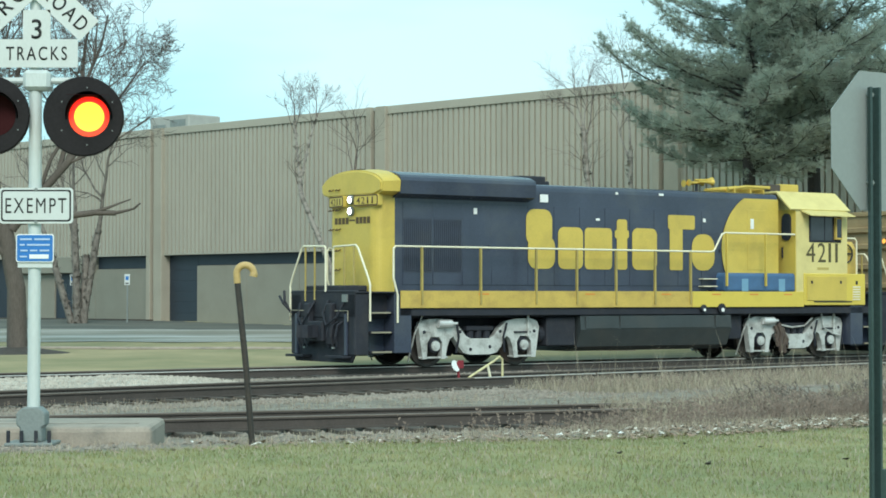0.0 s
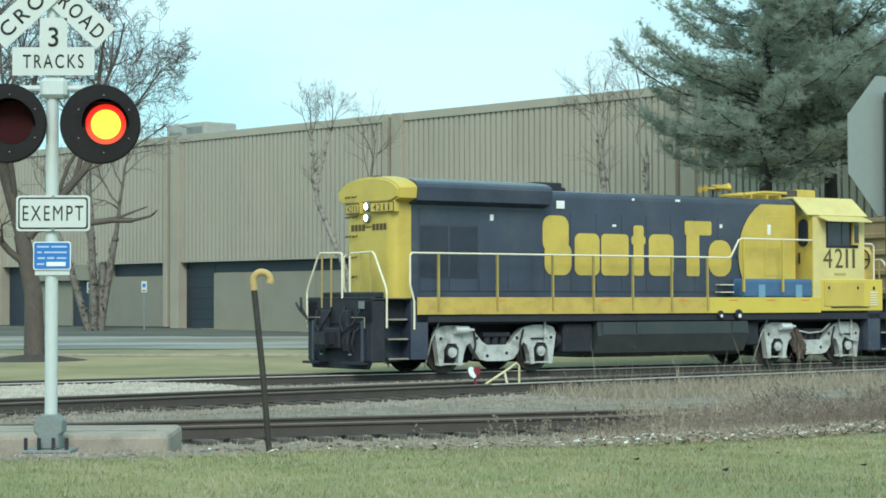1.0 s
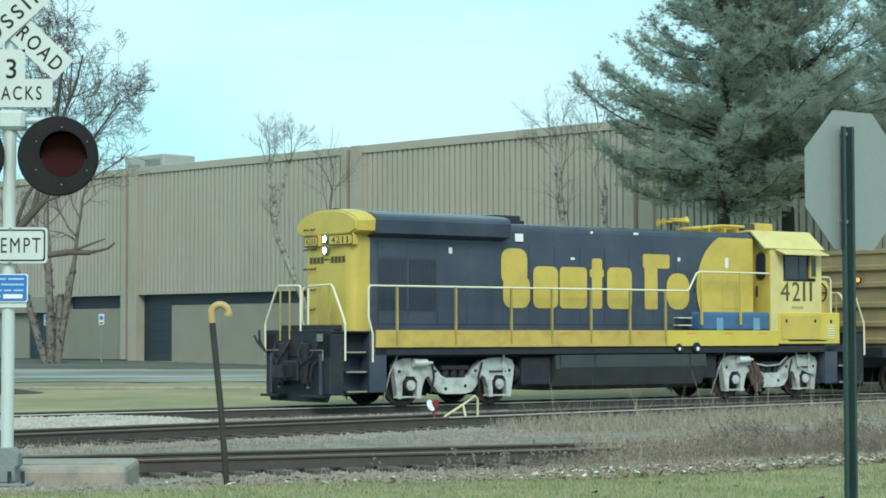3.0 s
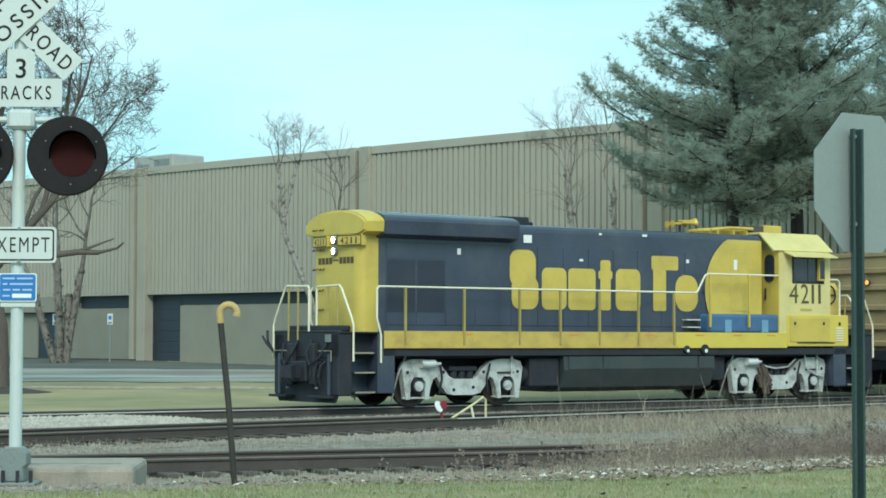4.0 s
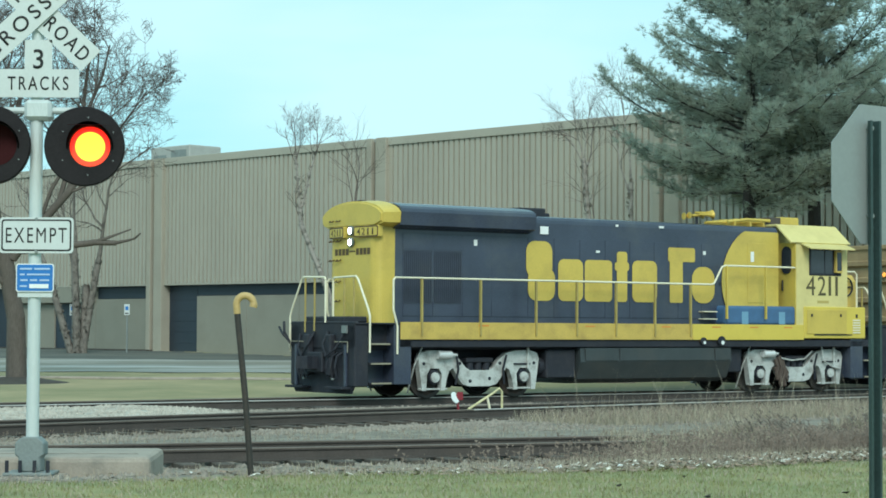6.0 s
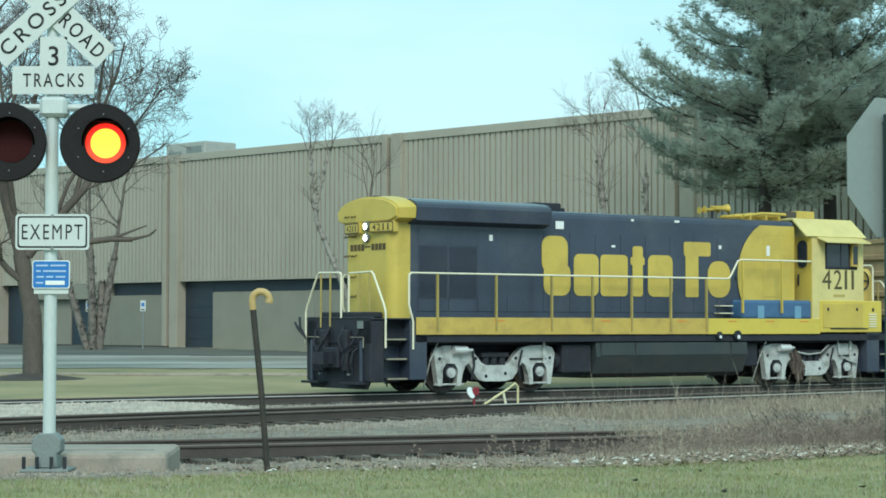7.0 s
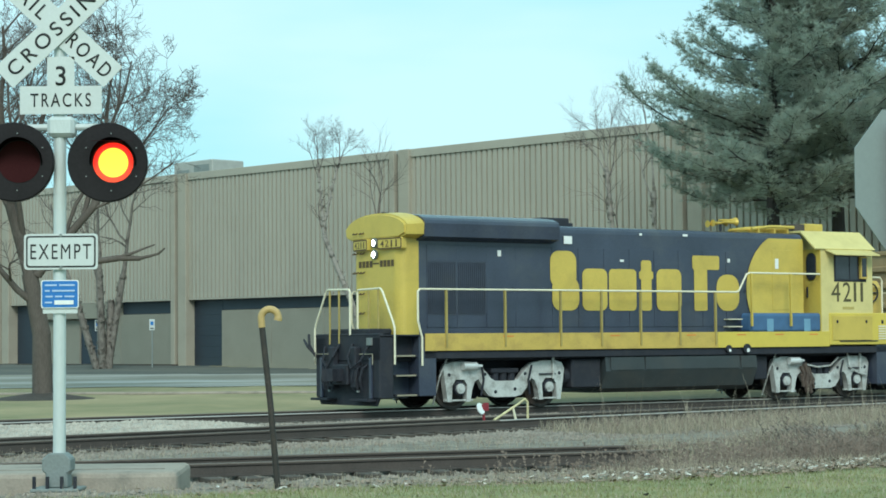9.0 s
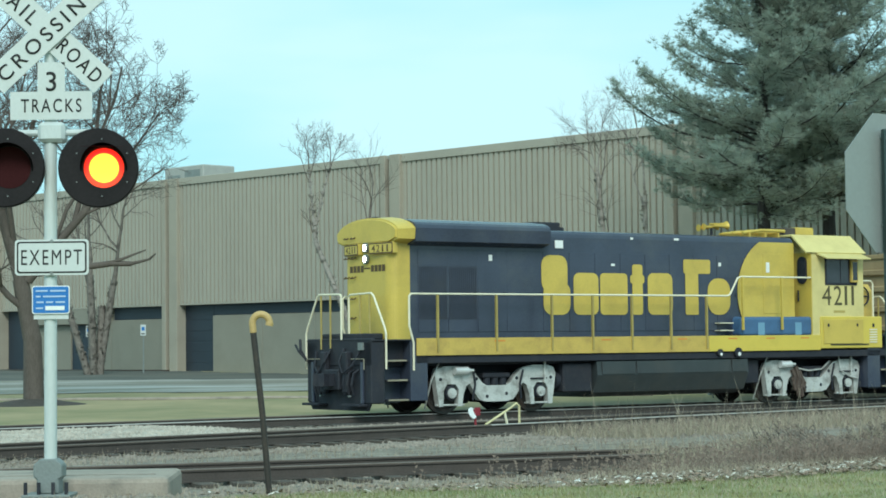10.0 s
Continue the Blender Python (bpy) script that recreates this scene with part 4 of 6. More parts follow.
    # side railings
    for sgn in (-1, 1):
        y = sgn * 1.49
        part("handrail", tube(bmesh.new(), [(-2.36, y, 1.08), (-2.36, y, 1.75), (-2.48, y, 2.15), (-2.48, y, 2.86), (-2.42, y, 2.92), (7.86, y, 2.92), (7.95, y, 2.95), (8.24, y, 3.40), (8.36, y, 3.44), (11.0, y, 3.44)], 0.026, 8), M_RAILING, L, "cream-painted side handrail")
        for s in (-1.67, 0.1, 1.84, 3.16, 4.47, 5.81, 7.07):
            part("stanchion", boxed(s - 0.024, s + 0.024, y - 0.03 + sgn * 0.03, y + 0.03 + sgn * 0.03, 1.52, 2.91), M_RAILPOST, L)
        for s in (8.39, 9.85):
            part("stanchion", boxed(s - 0.024, s + 0.024, y - 0.03 + sgn * 0.03, y + 0.03 + sgn * 0.03, 2.0, 3.43), M_YELLOW, L)
        part("front_handrail", tube(bmesh.new(), [(13.08, y * 0.85, 3.38), (13.62, y * 0.85, 3.38), (13.70, y * 0.85, 3.30), (13.70, y * 0.85, 2.36)], 0.026, 8), M_RAILING, L)
        part("step_handrail", tube(bmesh.new(), [(14.40, y, 1.85), (14.42, y, 2.80), (14.50, y, 2.80), (14.83, y, 2.05), (14.84, y, 1.15)], 0.026, 8), M_RAILING, L, "cream-painted step handrail")
    return L


mat_orange = mat("orange_marking", (0.62, 0.24, 0.04), 0.5, vary=0.15, bump=0)
mat_paleblue = mat("pale_blue_patch", (0.16, 0.30, 0.42), 0.5, vary=0.1, bump=0)
mat_paleink = mat("faint_lettering", (0.45, 0.35, 0.10), 0.6, vary=0.1, bump=0)


def rounded(x0, x1, z0, z1, r, k=5):
    out = []
    for cx, cz, a0 in ((x1 - r, z1 - r, 0), (x0 + r, z1 - r, 90), (x0 + r, z0 + r, 180), (x1 - r, z0 + r, 270)):
        out += [(cx + r * math.cos(radians(a0 + 90 * i / k)), cz + r * math.sin(radians(a0 + 90 * i / k))) for i in range(k + 1)]
    return out


def build_brand(hood, y):
    """A row of plain yellow rounded blocks, tall and short."""
    blocks = (((1.90, 2.77, 2.42, 3.26, 0.26), (1.84, 2.68, 3.00, 3.94, 0.26)),
              ((2.88, 3.70, 2.42, 3.50, 0.18),),
              ((3.76, 4.68, 2.42, 3.50, 0.12),),
              ((4.85, 5.20, 2.42, 3.74, 0.08), (4.78, 5.26, 3.24, 3.46, 0.06)),
              ((5.38, 6.24, 2.42, 3.52, 0.18),),
              ((6.70, 7.16, 2.42, 3.90, 0.05), (6.64, 7.60, 3.52, 3.90, 0.06)),
              ((7.50, 8.32, 2.42, 3.40, 0.34),))
    for rows in blocks:
        bm = bmesh.new()
        for k, (x0, x1, low, top, r) in enumerate(rows):
            prism(bm, rounded(x0, x1, low, top, r), y - 0.006 - 0.0012 * k, y + 0.003, "y")
        part("painted_block", bm, M_YELLOW, hood, "faded yellow painted block")


def build_wagon():
    W = thing("hopper_wagon", LOCO @ pose(16.0, 0, 0), "ochre-yellow ribbed hopper wagon coupled behind the locomotive", "railway wagon")
    part("body", boxed(0.0, 12.5, -1.5, 1.5, 1.35, 4.15, 0.02), M_WAGON, W, "weathered ochre sheet steel body")
    part("top_chord", boxed(-0.06, 12.56, -1.56, 1.56, 4.12, 4.26, 0.02), M_WAGON, W)
    for z in (3.72, 3.22, 2.62, 2.05, 1.55):
        part("end_rib", prism(bmesh.new(), [(0.0, z - 0.13), (-0.10, z - 0.07), (-0.10, z + 0.05), (0.0, z + 0.09)], -1.5, 1.5, "y"), M_WAGON, W)
    for k in range(12):
        part("side_post", boxed(0.5 + k * 1.04, 0.62 + k * 1.04, -1.6, -1.49, 1.3, 4.1, 0.01), M_WAGON, W)
    part("load", prism(bmesh.new(), [(1.0, 4.1), (5.0, 4.75), (9.0, 4.7), (12.0, 4.1)], -1.2, 1.2, "y"), M_WAGON, W)
    part("centre_sill", boxed(-0.45, 12.9, -0.3, 0.3, 0.75, 1.3, 0.02), M_BLACK, W)
    part("end_sill", boxed(-0.3, 0.0, -1.45, 1.45, 1.05, 1.36, 0.02), M_BLACK, W)
    for x in (1.6, 10.9):
        for sgn in (-1, 1):
            part("side_frame", prism(bmesh.new(), [(x - 1.25, 0.4), (x - 1.25, 0.72), (x - 0.45, 0.9), (x + 0.45, 0.9), (x + 1.25, 0.72), (x + 1.25, 0.4), (x + 0.5, 0.28), (x - 0.5, 0.28)], sgn * 1.0 - 0.07, sgn * 1.0 + 0.07, "y"), M_BLACK, W)
            for ax in (-0.87, 0.87):
                m = Matrix.Translation((x + ax, sgn * 0.765, 0.42)) @ Matrix.Rotation(radians(90 * sgn), 4, "Z")
                part("wheel", lathe(bmesh.new(), [(0, -0.06), (0.1, -0.06), (0.33, -0.03), (0.38, -0.065), (0.42, -0.065), (0.42, 0.05), (0.445, 0.08), (0, 0.08)], 28, m), M_STEEL, W)
    part("coupler", boxed(-1.0, -0.4, -0.14, 0.14, 0.74, 1.0, 0.03), M_STEEL, W)
    ml = part("marker_lamp", cyl(bmesh.new(), (-0.10, -0.37, 3.36), (-0.17, -0.37, 3.36), 0.085, 16), M_BLACK, W)
    part("lens", lathe(bmesh.new(), [(0, -0.195), (0.05, -0.188), (0.072, -0.172)], 16, Matrix.Translation((0.0, -0.37, 3.36))), M_AMBER, ml, "dim amber marker lens")


# ---------------------------------------------------------------- warehouse
BLD = Matrix.Translation((-14.04, 97.0, 0)) @ Matrix.Rotation(math.atan2(-0.712, 0.703), 4, "Z")


def build_warehouse():
    """Local x runs along the facade, local -y faces the tracks."""
    B = thing("warehouse", BLD, "long beige warehouse with ribbed metal siding above recessed concrete", "warehouse")
    x0, x1, zb, zt = -26.0, 46.0, 3.76, 9.66
    part("main_block", boxed(x0, x1, 0.42, 40, -1.2, zt - 0.1), M_CONC, B)
    part("roof", boxed(x0 - 0.1, x1 + 0.1, 0.0, 40.2, zt - 0.099, zt + 0.02), M_HVAC, B)
    piers = [-14.9, 0.62, 16.1, 31.7]
    spans = []
    edges = [x0] + [v for p in piers for v in (p - 0.62, p + 0.62)] + [x1]
    for a, b in zip(edges[::2], edges[1::2]):
        spans.append((a, b))
    for a, b in spans:
        # ribbed sheet: trapezoid profile every 0.30 m
        prof, x = [], a
        while x < b - 0.30:
            prof += [(x, 0.0), (x + 0.21, 0.0), (x + 0.225, 0.095), (x + 0.285, 0.095)]
            x += 0.30
        prof += [(x, 0.0), (b, 0.0), (b, 0.41), (a, 0.41)]
        part("ribbed_siding", prism(bmesh.new(), prof, zb, zt - 0.28, "z"), M_SIDING, B, "beige ribbed metal siding")
        part("soffit", boxed(a, b, -0.02, 0.415, zb - 0.06, zb - 0.004), M_SIDING, B)
        part("coping", boxed(a - 0.02, b + 0.02, -0.06, 0.3, zt - 0.28, zt + 0.06, 0.015), M_SIDING, B, "pale roof edge trim")
    for p in piers:
        part("pier", boxed(p - 0.62, p - 0.30, -0.16, 0.92, -1.2, zt + 0.06, 0.02), M_CONC, B, "beige pier")
        part("pier", boxed(p - 0.295, p - 0.02, 0.10, 0.92, -1.2, zt + 0.06, 0.02), M_CONC, B)
        part("pier", boxed(p - 0.015, p + 0.62, -0.18, 0.92, -1.2, zt + 0.06, 0.02), M_CONC, B)
        part("downpipe", cyl(bmesh.new(), (p - 0.12, -0.02, -0.5), (p - 0.12, -0.02, zt - 0.1), 0.05, 8), M_SIDING, B)
    # ground floor right of the first pier: tall dark door, dark glass-and-shade band, concrete wall
    # the band's matte dark colour stands for glass and the overhang's shade
    part("shaded_clerestory", boxed(1.1, 15.4, 0.36, 0.415, 3.20, 3.69), M_DOOR, B, "dark band below the siding, glass and recess shade in one")
    d = part("roller_door", boxed(1.0, 3.40, 0.345, 0.418, 0.40, 3.68, 0.01), M_DOOR, B, "tall dark blue door")
    for k in range(6):
        part("door_slat", boxed(1.05, 3.35, 0.335, 0.347, 0.50 + 0.5 * k, 0.96 + 0.5 * k, 0.006), M_DOOR, d)
    for k in range(3):
        part("wall_panel", boxed(3.42 + 3.65 * k, 7.05 + 3.65 * k, 0.26, 0.418, -1.2, 3.18, 0.015), M_WALL_SHADED, B, "tan concrete panel, recess shade in its colour")
    # left of the first pier
    part("shaded_clerestory", boxed(-4.6, -0.02, 0.36, 0.415, 3.10, 3.69), M_DOOR, B)
    part("wall_panel", boxed(-4.7, -0.02, 0.26, 0.418, -1.2, 3.08, 0.015), M_WALL_SHADED, B)
    part("canopy_beam", boxed(-11.8, -4.72, -0.02, 0.418, 2.92, 3.69, 0.02), M_WALL_SHADED, B, "tan lintel over the entrance")
    part("wall_panel", boxed(-6.6, -4.72, 0.26, 0.418, -1.2, 2.91, 0.015), M_WALL_SHADED, B)
    d = part("entrance_door", boxed(-8.25, -6.65, 0.345, 0.417, 0.5, 2.9, 0.01), M_DOOR, B, "dark blue entrance door")
    part("door_pane", boxed(-7.9, -7.3, 0.335, 0.347, 1.5, 2.4), M_GLASS, d)
    part("wall_panel", boxed(-11.75, -8.28, 0.26, 0.418, -1.2, 2.91, 0.015), M_WALL_SHADED, B)
    part("roller_door", boxed(-14.2, -11.85, 0.345, 0.417, 0.4, 3.68, 0.01), M_DOOR, B, "tall dark blue door")
    part("wall_panel", boxed(-25.5, -15.55, 0.26, 0.418, -1.2, 3.0, 0.015), M_WALL_SHADED, B)
    # rooftop unit
    u = single("rooftop_unit", boxed(-1.6, 1.6, -1.0, 1.0, 0, 1.12, 0.05), M_HVAC, BLD @ pose(-3.2, 4.6, zt + 0.02), "grey boxy rooftop air handler", "rooftop unit")
    part("vent_panel", boxed(-1.35, -0.3, -1.02, -0.99, 0.15, 0.7, 0.01), M_CAST, u)
    part("vent_panel", boxed(0.1, 1.35, -1.02, -0.99, 0.15, 0.9, 0.01), M_CAST, u)


def build_planting_bed():
    bm = bmesh.new()
    prism(bm, [(-14.5, 0.55), (-14.5, -0.6), (-8.0, -1.5), (-2.0, -1.2), (0.6, -0.3), (0.6, 0.5)], 0.3, 0.66, "z")
    single("planting_bed", bm, M_MULCH, BLD, "dark mulched planting bed along the warehouse wall", "planting bed")


def build_parking_signs():
    for x, y in ((-16.82, 92.5), (-14.42, 93.0)):
        z = height(x, y)
        s = thing("parking_sign", pose(x, y, z, 0, 0, -8), "small white parking sign on a thin steel post", "sign", "parking signs before the warehouse")
        part("post", boxed(-0.03, 0.03, -0.02, 0.02, -0.3, 2.05), M_CAST, s)
        pl = part("plate", boxed(-0.13, 0.13, -0.045, -0.025, 1.72, 2.22, 0.01), M_SIGN, s)
        part("symbol", boxed(-0.07, 0.07, -0.052, -0.044, 1.95, 2.12), M_SIGNBLUE, pl)
        part("symbol", boxed(-0.08, 0.08, -0.052, -0.044, 1.78, 1.83), M_INK, pl)


# ---------------------------------------------------------------- trees
def limb(vs, fs, pts, radii, seg):
    base, ref = len(vs), None
    for i, p in enumerate(pts):
        d = (pts[min(i + 1, len(pts) - 1)] - pts[max(i - 1, 0)]).normalized()
        u = d.orthogonal().normalized() if ref is None else (ref - d * ref.dot(d)).normalized()
        ref, v = u, d.cross(u)
        for k in range(seg):
            a = 2 * math.pi * k / seg
            vs.append(tuple(p + (u * math.cos(a) + v * math.sin(a)) * radii[i]))
    for i in range(len(pts) - 1):
        for k in range(seg):
            a, b = base + i * seg + k, base + i * seg + (k + 1) % seg
            fs.append((a, b, b + seg, a + seg))


def grow(out, p, d, length, r, depth, rng, lift, spread, least=0.007):
    """One limb with side limbs; out maps depth class to vertex and face lists."""
    n = 5 if depth > 1 else 3
    pts, radii = [p], [r]
    end = 0.30 if depth > 0 else 0.35
    dd, wander = d.copy(), 0.12 if depth > 2 else 0.20
    for i in range(n):
        dd = (dd + Vector((rng.gauss(0, wander), rng.gauss(0, wander), rng.gauss(0, wander * 0.8) + lift))).normalized()
        pts.append(pts[-1] + dd * length / n)
        radii.append(r * (1 - (1 - end) * (i + 1) / n))
    if depth < 0:
        pts, radii = [p, p + d * length * 0.5, p + d * length], [r, r * 0.93, r * 0.86]
    key = "limbs" if r > 0.035 else "twigs"
    limb(*out[key], pts, radii, 7 if r > 0.08 else (4 if r > 0.02 else 3))
    if depth <= 0:
        return
    kids = rng.randint(5, 7) if depth > 1 else rng.randint(5, 8)
    for k in range(kids):
        t = 0.25 + 0.75 * (k + rng.random()) / kids
        i = min(int(t * n), n - 1)
        q = pts[i].lerp(pts[i + 1], t * n - i)
        along = (pts[i + 1] - pts[i]).normalized()
        side = along.orthogonal().normalized()
        side.rotate(Matrix.Rotation(rng.uniform(0, 2 * math.pi), 3, along))
        nd = (along * rng.uniform(0.5, 0.9) + side * spread * rng.uniform(0.7, 1.2)).normalized()
        grow(out, q, nd, length * rng.uniform(0.42, 0.66) * (1.1 - 0.35 * t), max(radii[i] * rng.uniform(0.42, 0.62), least), depth - 1, rng, lift, spread, least)


def bare_tree(name, m, stems, label, bark, twig, seed, lift=0.05, spread=0.75, category="tree", group="", least=0.007, peel=0):
    t = thing(name, m, label, category, group)
    rng = random.Random(seed)
    twigs = ([], [])
    for p, d, length, r, depth in stems:
        out = {"limbs": ([], []), "twigs": twigs}
        grow(out, Vector(p), Vector(d).normalized(), length, r, depth, rng, lift, spread, least)
        if out["limbs"][1]:
            o = sheet("stem" if depth < 0 else "bough", *out["limbs"], bark, kind="", parent=t)
            o.data.polygons.foreach_set("use_smooth", [True] * len(o.data.polygons))
    curls = ([], [])
    for p, d, length, r, depth in stems:
        for k in range(int(length * peel) if depth < 0 else 0):
            a, far, d1 = rng.uniform(0, 6.28), rng.random(), Vector(d).normalized()
            o = Vector((math.cos(a), math.sin(a), 0))
            q, side = Vector(p) + d1 * length * far + o * r * 0.9, Vector((-o.y, o.x, 0)) * rng.uniform(0.03, 0.07)
            h, lip, b = rng.uniform(0.05, 0.16), o * rng.uniform(0.03, 0.09), len(curls[0])
            curls[0].extend(tuple(v) for v in (q - side, q + side, q + side * 0.8 + lip + Vector((0, 0, h)), q - side * 0.6 + lip * 1.3 + Vector((0, 0, h * 0.8))))
            curls[1].append((b, b + 1, b + 2, b + 3))
    if curls[1]:
        sheet("peeling_bark", *curls, bark, parent=t)
    sheet("fine_branching", *twigs, twig, parent=t)
    return t


def build_bare_trees():
    z = height(-12.9, 62)
    bare_tree("maple_tree", pose(-12.95, 62, z - 0.1), [
        ((0, 0, 0), (-0.02, 0, 1), 2.1, 0.33, -1), ((-0.03, 0, 2.0), (-0.20, 0, 1), 1.95, 0.29, -1), ((-0.38, 0, 3.85), (-0.28, 0, 1), 2.3, 0.22, -1),
        ((-0.20, 0, 3.85), (0.76, 0, 1.0), 1.6, 0.17, -1), ((0.77, 0, 5.05), (0.88, 0, 1.0), 1.35, 0.135, -1),
        ((-0.9, 0, 5.7), (-0.7, 0.2, 1), 5.0, 0.13, 4), ((-0.95, 0, 5.9), (-0.15, -0.1, 1), 5.6, 0.14, 4), ((-0.95, 0, 6.0), (0.25, 0.1, 1), 5.6, 0.12, 4), ((-0.6, 0, 4.9), (0.18, -0.3, 1), 5.0, 0.10, 4),
        ((1.55, 0, 5.9), (0.55, 0.1, 1.0), 3.9, 0.07, 4), ((1.50, 0, 5.85), (1.0, -0.1, 0.62), 2.9, 0.06, 3), ((1.5, 0, 5.9), (0.15, -0.2, 1), 4.8, 0.10, 4), ((1.2, 0, 5.5), (0.36, 0.1, 1), 5.4, 0.09, 4), ((0.6, 0, 4.9), (0.30, -0.25, 1), 5.8, 0.08, 4),
        ((-0.15, 0, 2.9), (-0.9, -0.2, 0.55), 4.0, 0.12, 3),
        ((-0.20, 0, 4.05), (1.0, 0.0, 0.12), 2.5, 0.115, -1), ((2.22, 0.0, 4.36), (1.0, 0.05, -0.02), 0.75, 0.095, -1), ((2.95, 0.03, 4.35), (1.0, 0.1, 0.10), 0.95, 0.075, 0), ((2.3, 0, 4.38), (1.0, 0.1, 0.24), 1.2, 0.075, 0)],
        "large bare shade tree with a pruned limb stub", M_BARK, M_TWIG, 5, 0.04, 0.85, least=0.0075)
    bm = bmesh.new()
    bmesh.ops.create_cone(bm, cap_ends=True, segments=24, radius1=2.0, radius2=0.4, depth=0.22)
    single("mulch_mound", bm, M_MULCH, pose(-12.95, 62, z + 0.05), "dark mulch mound round a tree", "mulch")
    z = height(-16.1, 93)
    bare_tree("river_birch", pose(-16.6, 92.0, z - 0.1), [
        ((-0.15, 0, 0), (-0.30, 0, 1), 4.2, 0.17, -1), ((-1.35, 0, 4.0), (-0.32, 0, 1), 4.0, 0.10, 3), ((0.1, 0, 0), (-0.02, -0.1, 1), 4.6, 0.19, -1), ((0.0, -0.4, 4.5), (0.05, 0, 1), 4.2, 0.11, 3),
        ((0.3, 0.1, 0), (0.16, 0, 1), 4.4, 0.17, -1), ((1.0, 0, 4.2), (0.25, 0, 1), 4.4, 0.11, 3), ((0.05, 0, 3.6), (-0.28, 0, 1), 3.6, 0.08, 3), ((0.35, 0, 0), (0.02, 0.1, 1), 3.2, 0.2, -1)],
        "bare multi-stemmed tree before the warehouse", M_RIVER, M_TWIG, 11, 0.05, 0.6, peel=26)
    def birch(x, y, stems, seed):
        z = height(x, y)
        bare_tree("birch_tree", pose(x, y, z - 0.1), stems, "slender bare birch with pale bark", M_BIRCH, M_TWIG, seed, 0.05, 0.55, group="birches before the warehouse", least=0.0035, peel=16)
    birch(-3.60, 82, [((0, 0, 0), (-0.353, 0, 1), 3.2, 0.13, -1), ((-1.05, 0, 2.98), (-0.41, 0, 1), 2.85, 0.115, -1), ((-2.12, 0, 5.55), (-0.08, 0, 1), 1.0, 0.10, -1),
        ((-2.2, 0, 6.4), (-0.09, 0, 1), 2.2, 0.062, -1), ((-2.38, 0, 8.45), (-0.10, 0, 1), 1.6, 0.032, 3), ((-2.34, 0, 8.0), (-0.32, 0.1, 1), 1.6, 0.024, 3), ((-2.38, 0, 8.2), (0.14, -0.1, 1), 1.5, 0.024, 3),
        ((-2.16, 0, 6.1), (0.22, 0, 1), 1.6, 0.060, -1), ((-1.82, 0, 7.6), (0.27, 0, 1), 1.2, 0.050, -1), ((-1.52, 0, 8.7), (0.06, 0, 1), 1.4, 0.030, 3), ((-1.56, 0, 8.5), (0.34, 0, 1), 1.3, 0.023, 3), ((-1.66, 0, 8.1), (-0.12, 0.1, 1), 1.4, 0.020, 3),
        ((-2.2, 0, 5.9), (-0.35, 0, 1), 1.4, 0.03, 2)], 3)
    birch(-3.55, 81, [((0, 0, 0), (0.0, 0, 1), 6.4, 0.08, -1), ((0, 0, 6.3), (-0.08, 0, 1), 2.9, 0.034, 2), ((0, 0, 6.1), (0.13, 0, 1), 3.0, 0.034, 2), ((0, 0, 6.2), (0.03, 0.1, 1), 2.6, 0.028, 2), ((-0.2, 0, 8.3), (-0.5, 0, 1), 1.1, 0.018, 2)], 3)
    birch(5.65, 72, [((0, 0, 0), (-0.09, 0, 1), 7.7, 0.10, -1), ((-0.66, 0, 7.4), (-0.48, 0, 1), 1.9, 0.036, 3), ((-0.68, 0, 7.6), (-0.18, 0.1, 1), 2.2, 0.036, 3), ((-0.66, 0, 7.5), (0.20, 0, 1), 2.2, 0.036, 3), ((-0.64, 0, 7.2), (0.52, 0.1, 1), 1.9, 0.034, 3), ((-0.5, 0, 5.6), (-0.40, 0, 1), 1.6, 0.026, 2), ((-0.45, 0, 5.2), (0.30, 0, 1), 2.2, 0.026, 2)], 9)
    birch(6.55, 71, [((0, 0, 0), (0.0, 0, 1), 6.8, 0.10, -1), ((0, 0, 6.7), (0.02, 0, 1), 3.6, 0.055, 3), ((0, 0, 6.2), (-0.2, 0, 1), 3.2, 0.04, 3)], 13)


